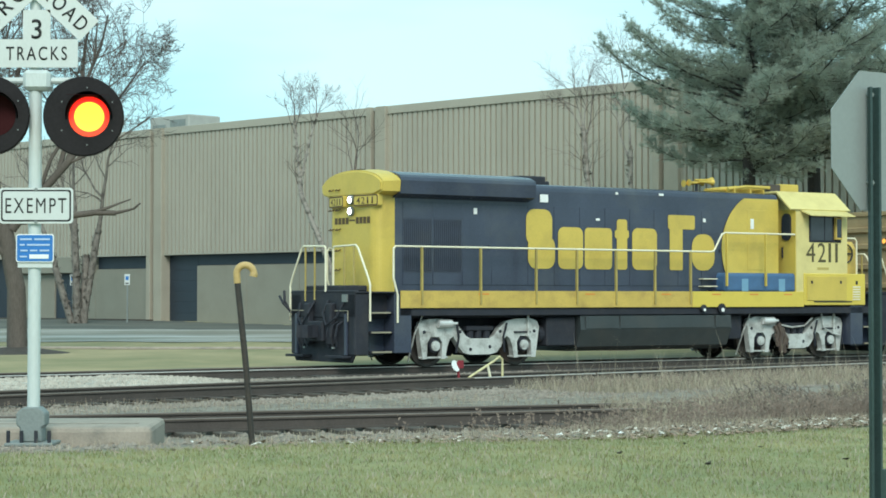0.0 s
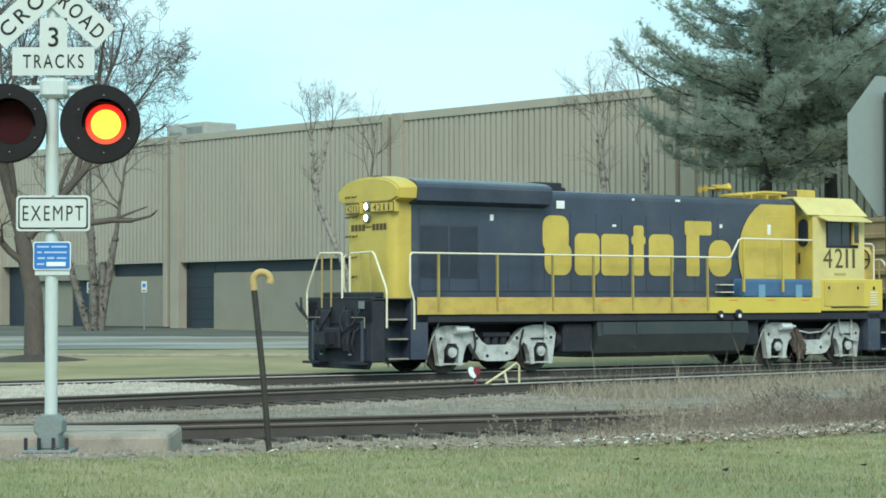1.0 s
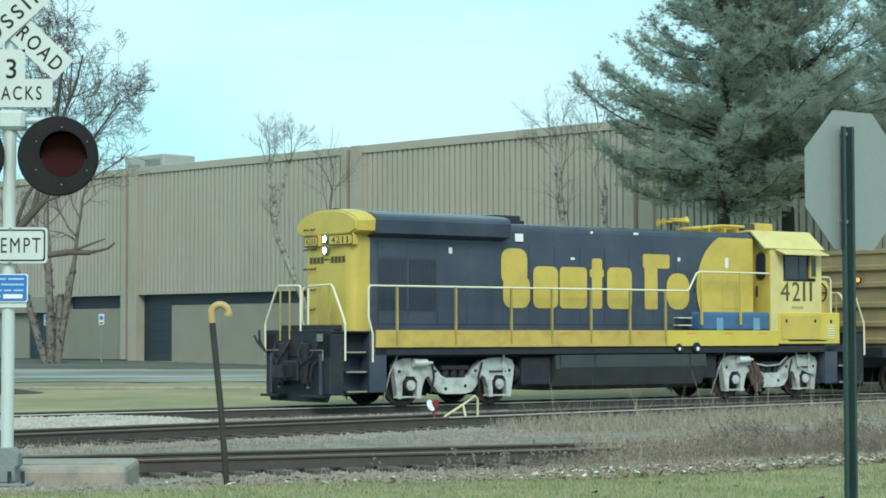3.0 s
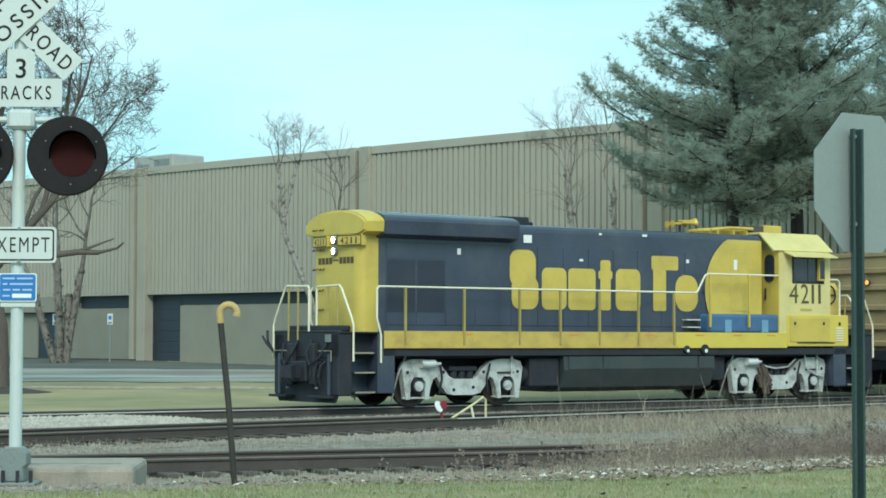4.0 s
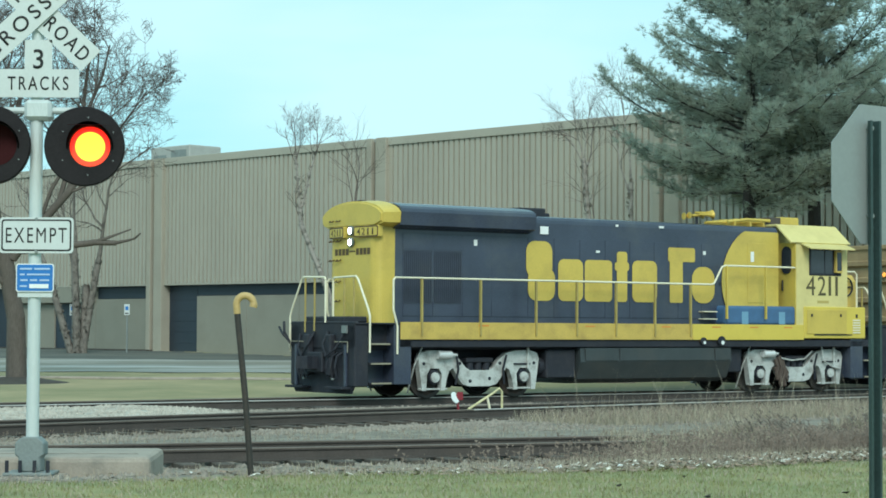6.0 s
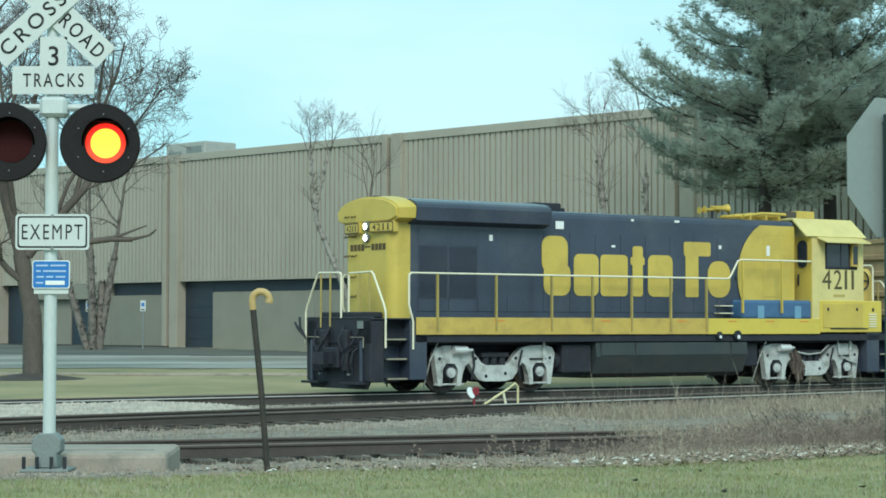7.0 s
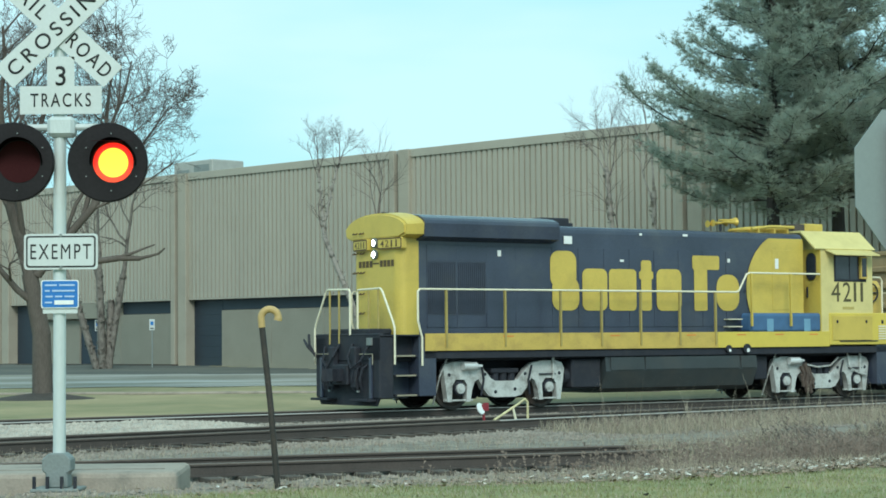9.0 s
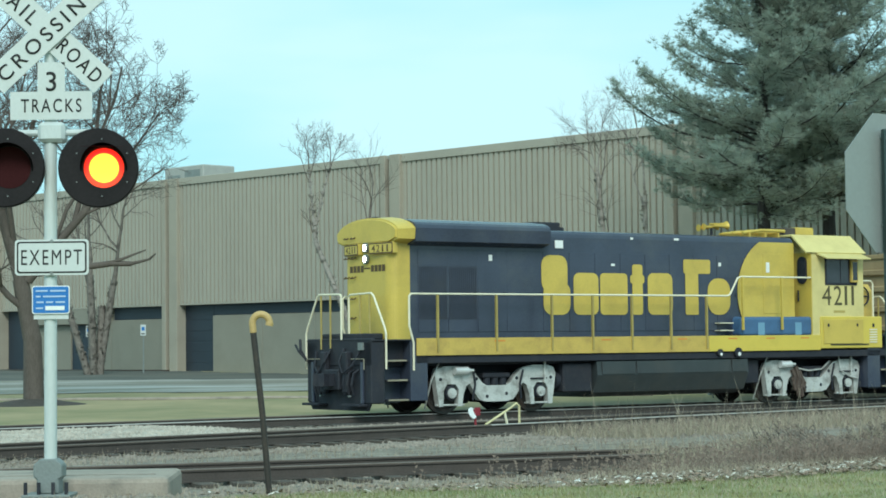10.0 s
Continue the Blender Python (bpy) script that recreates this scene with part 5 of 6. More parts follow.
def pine(x, y, h, low, reach, seed, tufts):
    z = height(x, y)
    t = thing("pine_tree", pose(x, y, z - 0.1), "tall dark green pine with layered drooping boughs", "tree", "pines behind the train")
    rng = random.Random(seed)
    vs, fs = [], []
    trunk = [Vector((0.04 * math.sin(k * 1.3), 0.04 * math.cos(k), h * k / 10)) for k in range(11)]
    limb(vs, fs, trunk, [0.29 * (1 - 0.09 * k) for k in range(11)], 10)
    nv, nf = [], []

    def tuft(p, d, size):
        """A soft brush of short needles round a twig."""
        for k in range(tufts):
            e = (d * rng.uniform(0.0, 0.9) + Vector((rng.gauss(0, 0.7), rng.gauss(0, 0.7), rng.gauss(0.22, 0.5)))).normalized()
            w = e.cross(Vector((rng.gauss(0, 1), rng.gauss(0, 1), rng.gauss(0, 1)))).normalized() * size * rng.uniform(0.036, 0.062)
            b, L = len(nv), size * rng.uniform(0.7, 1.3)
            nv.extend((tuple(p - w), tuple(p + w), tuple(p + e * L)))
            nf.append((b, b + 1, b + 2))
    level = low
    while level < h - 0.3:
        f = (level - low) / (h - low)
        for k in range(rng.randint(7, 9)):
            a = rng.uniform(0, 2 * math.pi)
            L = reach * (1 - f) ** 0.9 * rng.uniform(0.42, 1.08) * (0.8 if f < 0.04 else 1.0) + 0.4
            d = Vector((math.cos(a), math.sin(a), rng.uniform(0.0, 0.42) + 0.35 * f))
            pts, p, dd = [], Vector((0, 0, level + rng.uniform(-0.2, 0.2))), d.normalized()
            n = 6
            for i in range(n + 1):
                pts.append(p.copy())
                dd = (dd + Vector((rng.gauss(0, 0.10), rng.gauss(0, 0.10), -0.06 if i < 3 else 0.16))).normalized()
                p = p + dd * L / n
            r = 0.014 + 0.007 * L
            limb(vs, fs, pts, [r * (1 - 0.13 * i) for i in range(n + 1)], 5)
            for i in range(1, n + 1):
                for s in range(int(3 + L * (1.25 - 0.45 * f))):
                    w = i - 1 + rng.random()
                    q = pts[int(w)].lerp(pts[min(int(w) + 1, n)], w - int(w))
                    fwd = (pts[min(int(w) + 1, n)] - pts[int(w)]).normalized()
                    side = Vector((-fwd.y, fwd.x, 0)) * rng.choice((-1, 1))
                    tw = (fwd * 0.7 + side * rng.uniform(0.3, 1.0) + Vector((0, 0, rng.uniform(-0.30, 0.50)))).normalized()
                    tl = rng.uniform(0.35, 1.15) * (0.45 + 0.55 * (1 - w / n)) + 0.18
                    if w / n < 0.10:
                        continue
                    limb(vs, fs, [q, q + tw * tl], [0.008, 0.004], 3)
                    for j in range(7):
                        tuft(q + tw * tl * (0.28 + 0.13 * j) + Vector((rng.gauss(0, 0.07), rng.gauss(0, 0.07), rng.gauss(0.04, 0.08))), tw, rng.uniform(0.12, 0.21))
            for j in range(4):
                tuft(pts[-1] - dd * 0.12 * j, dd, 0.17)
        level += rng.uniform(0.38, 0.70) * (1 + 0.5 * f)
    sheet("trunk", vs, fs, M_PINEBARK, kind="", parent=t)
    sheet("crown", nv, nf, M_NEEDLE, kind="", parent=t)


def build_pines():
    pine(9.36, 62.0, 16.8, 5.9, 5.1, 21, 13)
    pine(11.70, 64.0, 18.0, 6.2, 5.0, 34, 11)
    pine(16.7, 68.0, 15.5, 5.4, 3.7, 55, 10)


# ---------------------------------------------------------------- crossing signal
MX, MY, PXM = -3.44, 17.1, 210.5


def lamp_head(S, dx, dz, yaw):
    """A black backing plate with a hole; the lit roundel sits behind it and an added dark red cover, which hides it
    between flashes, swings up under the visor.
    """
    h = thing_part("lamp_head", S, pose(dx, -0.16, dz, 0, 0, yaw), "black flashing-light head with round backing plate")
    n, ro, ri = 40, 0.333, 0.170
    bm = bmesh.new()
    ring = []
    for r, y in ((ro, 0.06), (ro, -0.005), (ro - 0.01, -0.012), (ri, -0.012), (ri, 0.02)):
        ring.append([bm.verts.new((r * math.cos(2 * math.pi * k / n) + (0.045 if r == ri else 0), y, r * math.sin(2 * math.pi * k / n))) for k in range(n)])
    for a, b in zip(ring, ring[1:]):
        for k in range(n):
            bm.faces.new((a[k], b[k], b[(k + 1) % n], a[(k + 1) % n]))
    bm.faces.new(ring[0])
    bmesh.ops.recalc_face_normals(bm, faces=bm.faces)
    part("backing_plate", bm, M_SIGBLACK, h)
    for k in range(6):
        a = radians(30 + 60 * k)
        part("bolt", cyl(bmesh.new(), (0.03 + 0.24 * math.cos(a), -0.022, 0.24 * math.sin(a)), (0.03 + 0.24 * math.cos(a), -0.010, 0.24 * math.sin(a)), 0.006, 8), M_CAST, h)
    bm = bmesh.new()
    cyl(bm, (0, 0.055, 0), (0, 0.20, 0), 0.15, 24, 0.11)
    part("housing", bm, M_SIGBLACK, h)
    bm = bmesh.new()
    a0, k0 = -8, 22
    inner = [(0.186 * math.cos(radians(a0 + 196 * k / k0)) + 0.045, 0.186 * math.sin(radians(a0 + 196 * k / k0))) for k in range(k0 + 1)]
    outer = [(0.192 * math.cos(radians(a0 + 196 * k / k0)) + 0.045, 0.192 * math.sin(radians(a0 + 196 * k / k0))) for k in range(k0 + 1)]
    def depth_at(k):
        return -0.02 - 0.20 * math.sin(math.pi * k / k0) ** 0.9
    ri1 = [bm.verts.new((u, -0.012, v)) for u, v in inner]
    ri2 = [bm.verts.new((u, depth_at(k), v)) for k, (u, v) in enumerate(inner)]
    ro1 = [bm.verts.new((u, -0.012, v)) for u, v in outer]
    ro2 = [bm.verts.new((u, depth_at(k), v)) for k, (u, v) in enumerate(outer)]
    for k in range(k0):
        bm.faces.new((ri1[k], ri1[k + 1], ri2[k + 1], ri2[k])), bm.faces.new((ro1[k], ro2[k], ro2[k + 1], ro1[k + 1])), bm.faces.new((ri2[k], ri2[k + 1], ro2[k + 1], ro2[k]))
    part("visor", bm, M_VISOR, h)
    part("roundel", cyl(bmesh.new(), (0, 0, 0), (0, 0.012, 0), 0.169, 32), M_LENSON, h, "lit amber roundel, its red halo painted as the rim", at=pose(0.045, 0.030, 0))
    # added part: the roundel stays lit, this cover makes it look unlit
    blink_cover = part("blink_cover", cyl(bmesh.new(), (0, -0.001, -0.178), (0, 0.001, -0.178), 0.175, 32), M_LENSOFF, h, "added dark red cover that blinks the lit roundel", at=pose(0.045, -0.016, 0.178))
    return blink_cover


def thing_part(name, parent, m, label):
    o = new(name)
    o.parent = parent
    o.matrix_basis = m
    return tagged(o, label)


def build_signal():
    """Heights are above the foot of the mast."""
    S = thing("crossing_signal", pose(MX, MY, 0.44), "white railroad crossing signal mast with crossbuck and red flashers", "crossing signal")
    part("mast", cyl(bmesh.new(), (0.006, 0, 0.25), (0.012, 0, 3.75), 0.053, 24), M_MAST, S, "pale galvanised round mast", smooth=False)
    bm = bmesh.new()
    box(bm, -0.20, 0.20, -0.20, 0.20, 0.0, 0.03, 0.008)
    prism(bm, [(-0.095, 0.03), (-0.09, 0.15), (-0.12, 0.17), (-0.12, 0.27), (-0.065, 0.32), (0.065, 0.32), (0.12, 0.27), (0.12, 0.17), (0.09, 0.15), (0.095, 0.03)], -0.10, 0.10, "y", 0.01)
    base = part("mast_base", bm, M_CAST, S, "cast base bolted to the foundation")
    for x in (-0.17, -0.06, 0.06, 0.17):
        part("anchor_bolt", cyl(bmesh.new(), (x, -0.17, 0.03), (x, -0.17, 0.13), 0.016, 8), M_BLACK, base)
    part("foundation", boxed(-0.26, 0.26, -0.26, 0.26, -0.3, 0.0, 0.02), M_PAD, S)

    def zt(y):
        return 1.67 - 0.44 + (528 - y) / PXM
    f = -0.075
    # crossbuck
    zc = zt(-34)
    for name, ang, words, dy in (("crossbuck_blade", 43, (("CROSSING", 0.0, 1.11),), -0.02), ("crossbuck_blade", -43, (("RAIL", -0.355, 0.40), ("ROAD", 0.355, 0.45)), 0.0)):
        bl = part(name, prism(bmesh.new(), [(-0.628, -0.117), (0.628, -0.117), (0.628, 0.117), (-0.628, 0.117)], -0.004, 0.004, "y"), M_SIGN, S, "white reflective crossbuck blade", at=pose(0.014, f + dy, zc, 0, -ang, 0))
        for w, x, wd in words:
            lettering("lettering", w, 0.125, M_INK, bl, pose(x, -0.006, 0), wd, 0.002, 0.006, spacing=1.35)
    # number of tracks
    tp = part("tracks_plate", prism(bmesh.new(), [(-0.345, zt(121)), (0.345, zt(121)), (0.345, zt(71)), (0.115, zt(71)), (0.115, zt(19)), (-0.115, zt(19)), (-0.115, zt(71)), (-0.345, zt(71))], f - 0.004, f + 0.004, "y"), M_SIGN, S, "white track-count plate", at=pose(0.032, 0, 0))
    lettering("lettering", "3", 0.165, M_INK, tp, pose(0, f - 0.006, zt(53)), 0.085, 0.002, 0.006)
    lettering("lettering", "TRACKS", 0.115, M_INK, tp, pose(0, f - 0.006, zt(96)), 0.51, 0.002, 0.004, spacing=1.3)
    ex = part("exempt_plate", prism(bmesh.new(), rounded(-0.31, 0.31, -0.15, 0.15, 0.03), -0.004, 0.004, "y"), M_SIGN, S, "white exempt plate with black border", at=pose(0.034, f, zt(365)))
    part("border", prism(bmesh.new(), rounded(-0.293, 0.293, -0.133, 0.133, 0.025), -0.0065, -0.003, "y"), M_INK, ex)
    part("field", prism(bmesh.new(), rounded(-0.279, 0.279, -0.119, 0.119, 0.02), -0.009, -0.006, "y"), M_SIGN, ex)
    lettering("lettering", "EXEMPT", 0.125, M_INK, ex, pose(0, -0.0085, 0), 0.51, 0.003, 0.0, spacing=1.25)
    for z in (0.136, -0.136):
        part("bolt", cyl(bmesh.new(), (0, -0.014, z), (0, -0.004, z), 0.014, 10), M_CAST, ex)
    bs = part("notice_plate", prism(bmesh.new(), rounded(-0.158, 0.158, -0.118, 0.118, 0.02), -0.004, 0.004, "y"), M_WHITE, S, "blue emergency notice plate", at=pose(0.026, f, zt(440)))
    part("field", prism(bmesh.new(), rounded(-0.150, 0.150, -0.110, 0.110, 0.018), -0.0065, -0.003, "y"), M_SIGNBLUE, bs)
    for z, ws in ((0.075, (0.10, 0.13)), (0.028, (0.04, 0.19)), (-0.020, (0.06, 0.06, 0.08))):
        x = -(sum(ws) + 0.02 * (len(ws) - 1)) / 2
        for w in ws:
            bar("text_bar", w, 0.014, M_PALETEXT, bs, pose(x + w / 2, -0.0065, z))
            x += w + 0.02
    bar("text_bar", 0.06, 0.014, M_PALETEXT, bs, pose(-0.095, -0.0065, -0.070))
    bar("text_bar", 0.16, 0.035, M_WHITE, bs, pose(0.035, -0.0065, -0.070))
    part("back_plate", boxed(-0.12, 0.17, f + 0.01, f + 0.02, zt(474), zt(462)), M_SIGN, S)
    # lamp arm
    part("arm_clamp", boxed(-0.085, 0.145, -0.09, 0.09, zt(161), zt(125), 0.03), M_MAST, S)
    part("lamp_arm", tube(bmesh.new(), [(-0.42, 0, zt(143)), (0.42, 0, zt(143))], 0.030, 10), M_MAST, S)
    for dx in (-0.385, 0.385):
        part("lamp_bracket", tube(bmesh.new(), [(dx, 0, zt(143)), (dx, 0.02, zt(180)), (dx, -0.0, zt(208))], 0.028, 8), M_SIGBLACK, S)
    left = lamp_head(S, -0.345, zt(207), 6)
    right = lamp_head(S, 0.442, zt(209), 6)
    return left, right


def build_pad():
    bm = boxed(-4.2, 1.00, 0.0, 1.35, -0.25, 0.145, 0.045, 2)
    P = single("concrete_kerb", bm, M_PAD, pose(-3.48, 17.32, 0.43, 0, 0, 3), "worn pale concrete crossing kerb with rounded corner", "kerb", smooth=False)
    part("joint", boxed(-4.2, 0.85, 0.42, 0.45, 0.1455, 0.150), M_STONE, P)


def build_cane():
    C = thing("vent_pipe", pose(-1.595, 17.05, 0.40, 0, -5.2, 0), "dark leaning vent pipe with a tan hooked top", "vent pipe")
    part("pipe", tube(bmesh.new(), [(0, 0, -0.15), (0.01, 0, 0.7), (0, 0, 1.43)], 0.027, 14), M_CANE, C)
    r, pts = 0.072, []
    for k in range(15):
        a = radians(180 - 205 * k / 14)
        pts.append((r + r * math.cos(a), 0, 1.475 + r * math.sin(a)))
    part("hook", tube(bmesh.new(), [(0, 0, 1.40)] + pts, [0.030] + [0.030] * 13 + [0.034, 0.034], 14), M_CANETOP, C, "tan painted hook")


def build_stop_sign():
    z0 = 11.06
    g = height(2.4, z0)
    S = thing("stop_sign", pose((1551 - 784) / 3600 * z0, z0, g, 0, 0, 36), "back of an octagonal stop sign on a dark green post", "stop sign")
    zc = 2.53 - g
    R = 0.381 / math.cos(math.pi / 8)
    poly = [(0.10 + R * math.cos(math.pi / 8 + k * math.pi / 4), zc + R * math.sin(math.pi / 8 + k * math.pi / 4)) for k in range(8)]
    part("sign_plate", prism(bmesh.new(), poly, 0.062, 0.067, "y"), M_SIGNBACK, S, "bare grey aluminium sign back")
    bm = bmesh.new()
    prism(bm, [(-0.042, 0.004), (-0.042, 0.0), (-0.026, 0.0), (-0.018, 0.036), (0.018, 0.036), (0.026, 0.0), (0.042, 0.0), (0.042, 0.004), (0.029, 0.004), (0.021, 0.041), (-0.021, 0.041), (-0.029, 0.004)], -0.5, zc + 0.29, "z")
    part("post", bm, M_POSTGREEN, S, "dark green flanged channel post")
    for dz in (-0.23, 0.25):
        part("bolt", cyl(bmesh.new(), (0, 0.022, zc + dz), (0, 0.064, zc + dz), 0.012, 10), M_CAST, S)
    part("stub_post", boxed(0.035, 0.075, 0.0, 0.03, -0.4, 0.30, 0.004), M_POSTGREEN, S)


def build_switch_stand():
    D = thing("derail_stand", pose(0.835, 44.5, -0.135, 0, 0, 38), "pale yellow derail lever with red and white target by rail", "derail")
    part("base", boxed(-0.95, 0.75, -0.10, 0.14, -0.05, 0.04, 0.01), M_TIE, D)
    part("lever", tube(bmesh.new(), [(-0.35, 0, 0.08), (0.35, 0, 0.42), (0.52, 0, 0.52), (0.60, 0, 0.45), (0.60, 0, 0.06)], 0.027, 8), M_LEVER, D, "pale yellow painted lever")
    part("strut", tube(bmesh.new(), [(0.18, 0, 0.34), (0.26, 0, 0.06)], 0.028, 8), M_RAILING, D)
    part("foot_bar", tube(bmesh.new(), [(-0.4, 0, 0.06), (0.62, 0, 0.05)], 0.024, 8), M_LEVER, D)
    part("spindle", tube(bmesh.new(), [(-0.62, 0, 0.0), (-0.66, 0, 0.42)], 0.03, 8), M_RED, D)
    bm = bmesh.new()
    bmesh.ops.create_cone(bm, cap_ends=True, segments=20, radius1=0.13, radius2=0.13, depth=0.02, matrix=pose(-0.74, -0.03, 0.34, 70, 0, 20))
    part("target", bm, M_WHITE, D, "white round target")
    part("target", boxed(-0.66, -0.50, -0.02, 0.0, 0.28, 0.46, 0.01), M_RED, D, "dark red target")


# ---------------------------------------------------------------- loose ground cover
def scatter(name, count, place, shape, material, seed, label, category):
    """Many small pieces in one mesh. place gives (x, y, size); shape gives local vertices and faces."""
    rng = random.Random(seed)
    vs, fs = [], []
    for _ in range(count):
        x, y, s = place(rng)
        z = height(x, y)
        v, f = shape(rng, s)
        b = len(vs)
        vs.extend((x + p[0], y + p[1], z + p[2]) for p in v)
        fs.extend(tuple(b + i for i in q) for q in f)
    return sheet(name, vs, fs, material, label, category)


def stone(rng, s):
    a, b, c = s * rng.uniform(0.6, 1.3), s * rng.uniform(0.6, 1.3), s * rng.uniform(0.5, 1.0)
    t = rng.uniform(0, 6.28)
    ct, st = math.cos(t), math.sin(t)
    v = [(a * ct, a * st, 0), (-b * st, b * ct, 0.1 * s), (-a * ct * 0.8, -a * st * 0.8, 0.05 * s), (b * st, -b * ct, 0), (0.2 * a, 0.1 * b, c), (0, 0, -0.4 * c)]
    return v, [(0, 1, 4), (1, 2, 4), (2, 3, 4), (3, 0, 4), (1, 0, 5), (2, 1, 5), (3, 2, 5), (0, 3, 5)]


def blade(rng, s, lean=0.5, w=0.05):
    a, t = rng.uniform(0, 6.28), rng.uniform(0, 6.28)
    dx, dy = math.cos(a) * s * w, math.sin(a) * s * w
    lx, ly = math.cos(t) * s * lean * rng.random(), math.sin(t) * s * lean * rng.random()
    mx, my = lx * 0.5, ly * 0.5
    return [(-dx, -dy, -0.01), (dx, dy, -0.01), (mx + dx * 0.7, my + dy * 0.7, s * 0.6), (mx - dx * 0.7, my - dy * 0.7, s * 0.6), (lx, ly, s)], [(0, 1, 2, 3), (3, 2, 4)]


def leaf(rng, s):
    """A small curled leaf lying at a slant."""
    a, t = rng.uniform(0, 6.28), rng.uniform(-0.5, 0.7)
    c, d = math.cos(a) * s, math.sin(a) * s
    w = rng.uniform(0.3, 0.6)
    z = 0.01 + 0.3 * s * rng.random()
    return [(-c, -d, z), (-d * w, c * w, z + s * t * 0.5), (c, d, z + s * abs(t)), (d * w, -c * w, z + 0.2 * s)], [(0, 1, 2, 3)]


def weed(rng, s):
    """A dead stalk with a few side sprigs."""
    v, f = blade(rng, s, 0.45, 0.007)
    v, f = list(v), list(f)
    for k in range(7):
        h, a = rng.uniform(0.45, 1.0) * s, rng.uniform(0, 6.28)
        L = s * rng.uniform(0.06, 0.14)
        b = len(v)
        cx, cy = v[4][0] * h / s, v[4][1] * h / s
        v += [(cx, cy, h), (cx + math.cos(a) * L, cy + math.sin(a) * L, h + L * 0.9), (cx + 0.009, cy + 0.007, h + 0.022)]
        f.append((b, b + 1, b + 2))
    return v, f


def along(px, py, turn, lo, hi, v0, v1):
    c, s = math.cos(radians(turn)), math.sin(radians(turn))

    def f(rng, size):
        u, v = rng.uniform(lo, hi), rng.uniform(v0, v1)
        return px + c * u - s * v, py + s * u + c * v, size
    return f


def edge(rng, lo, hi, v, bend=True):
    """A point at distance v across from the camera along the lawn's edge."""
    u = rng.uniform(lo, hi)
    if bend and v > 14:
        v += min(max(0.18 * (u - 9.0), 0.0), 1.0)
    return 0.9135 * u - 0.407 * v, 0.407 * u + 0.9135 * v


def build_ground_cover():
    scatter("lawn_grass", 70000, lambda r: (*edge(r, 0.5, 15.5, r.uniform(9.5, 16.15)), r.uniform(0.014, 0.034)), lambda r, s: blade(r, s, 1.3, 0.12), M_BLADE, 1, "short winter lawn, green mixed with straw", "grass")
    scatter("lawn_straw", 16000, lambda r: (*edge(r, 0.5, 15.5, r.uniform(9.5, 16.4)), r.uniform(0.018, 0.045)), lambda r, s: blade(r, s, 1.4, 0.11), M_STRAW, 2, "dry straw blades in the lawn", "grass")
    fa, fb, fc = along(-0.96, 29.28, 21.9, -14, 14, -2.2, 3.0), along(-0.6, 41.63, 43.15, -16, 16, -2.0, 3.2), along(0.41, 50.87, RAIL_TURN, -20, 22, -3.4, -0.8)
    scatter("ballast_gravel", 9000, lambda r: fa(r, r.uniform(0.02, 0.05)), stone, M_STONE, 3, "grey-tan ballast stones of the siding", "gravel")
    scatter("ballast_gravel", 14000, lambda r: fb(r, r.uniform(0.025, 0.06)), stone, M_STONE, 4, "grey-tan ballast stones", "gravel")
    scatter("ballast_gravel", 7000, lambda r: fc(r, r.uniform(0.03, 0.065)), stone, M_STONE, 5, "pale ballast stones under the train", "gravel")
    scatter("verge_stones", 1500, lambda r: (*edge(r, 1.5, 11, r.uniform(16.1, 18.2)), r.uniform(0.012, 0.045)), stone, M_STONE, 6, "stones along the lawn's edge", "gravel")
    scatter("verge_leaves", 15000, lambda r: (*edge(r, 3 + 9 * r.random() ** 0.7, 16, 15.7 + 5.0 * r.random() ** 1.3), r.uniform(0.016, 0.045)), leaf, M_LEAF, 7, "dry fallen leaves along the verge", "leaves")
    scatter("verge_weeds", 6000, lambda r: (*edge(r, 1.5 + 9 * r.random(), 16, r.uniform(15.8, 17.6)), r.uniform(0.03, 0.11)), lambda r, s: blade(r, s, 0.9, 0.03), M_STRAW, 8, "short dry weeds along the lawn's edge", "weeds")
    def rough(r, y0, y1, lo, hi, left, full):
        """Growth that thins out and gets lower towards the open siding; patches stand higher."""
        q = left + (0.31 - left) * r.random() ** 0.85
        y = 29.67 / (1 - 0.402 * q) + r.uniform(y0, y1)
        k = smooth(left - 0.02, full, q)
        clump = 0.65 + 0.9 * max(0.0, noise.noise(Vector((y * q * 0.9, y * 0.6, 7))) + 0.2)
        return y * q, y, r.uniform(lo, hi) * (0.18 + 0.82 * k * r.uniform(0.5, 1.0)) * clump
    scatter("dead_weeds", 3600, lambda r: rough(r, -4.5, 3.5, 0.25, 0.62, 0.07, 0.14), weed, M_WEED, 9, "brown dead weeds over the siding", "weeds")
    scatter("dry_grass", 52000, lambda r: rough(r, -5.0, 3.0, 0.18, 0.55, 0.055, 0.14), lambda r, s: blade(r, s, 0.8, 0.022), M_STRAW, 10, "matted dry straw-coloured grass", "grass")
    scatter("dead_brush", 3400, lambda r: rough(r, -3.5, 2.0, 0.30, 0.65, 0.12, 0.17), weed, M_BARK, 14, "dark brown brush over the siding", "weeds")
    scatter("russet_brush", 4200, lambda r: (*edge(r, 7.0 + 7 * r.random() ** 0.6, 16, r.uniform(16.4, 19.0)), r.uniform(0.08, 0.30)), weed, M_BRUSH, 18, "low russet brush along the verge", "weeds")
    scatter("bleached_leaves", 4200, lambda r: (*edge(r, 5.0 + 8 * r.random() ** 0.7, 16, 15.9 + 4.0 * r.random() ** 1.4), r.uniform(0.018, 0.050)), leaf, M_LEAFPALE, 19, "bleached pale leaves along the verge", "leaves")
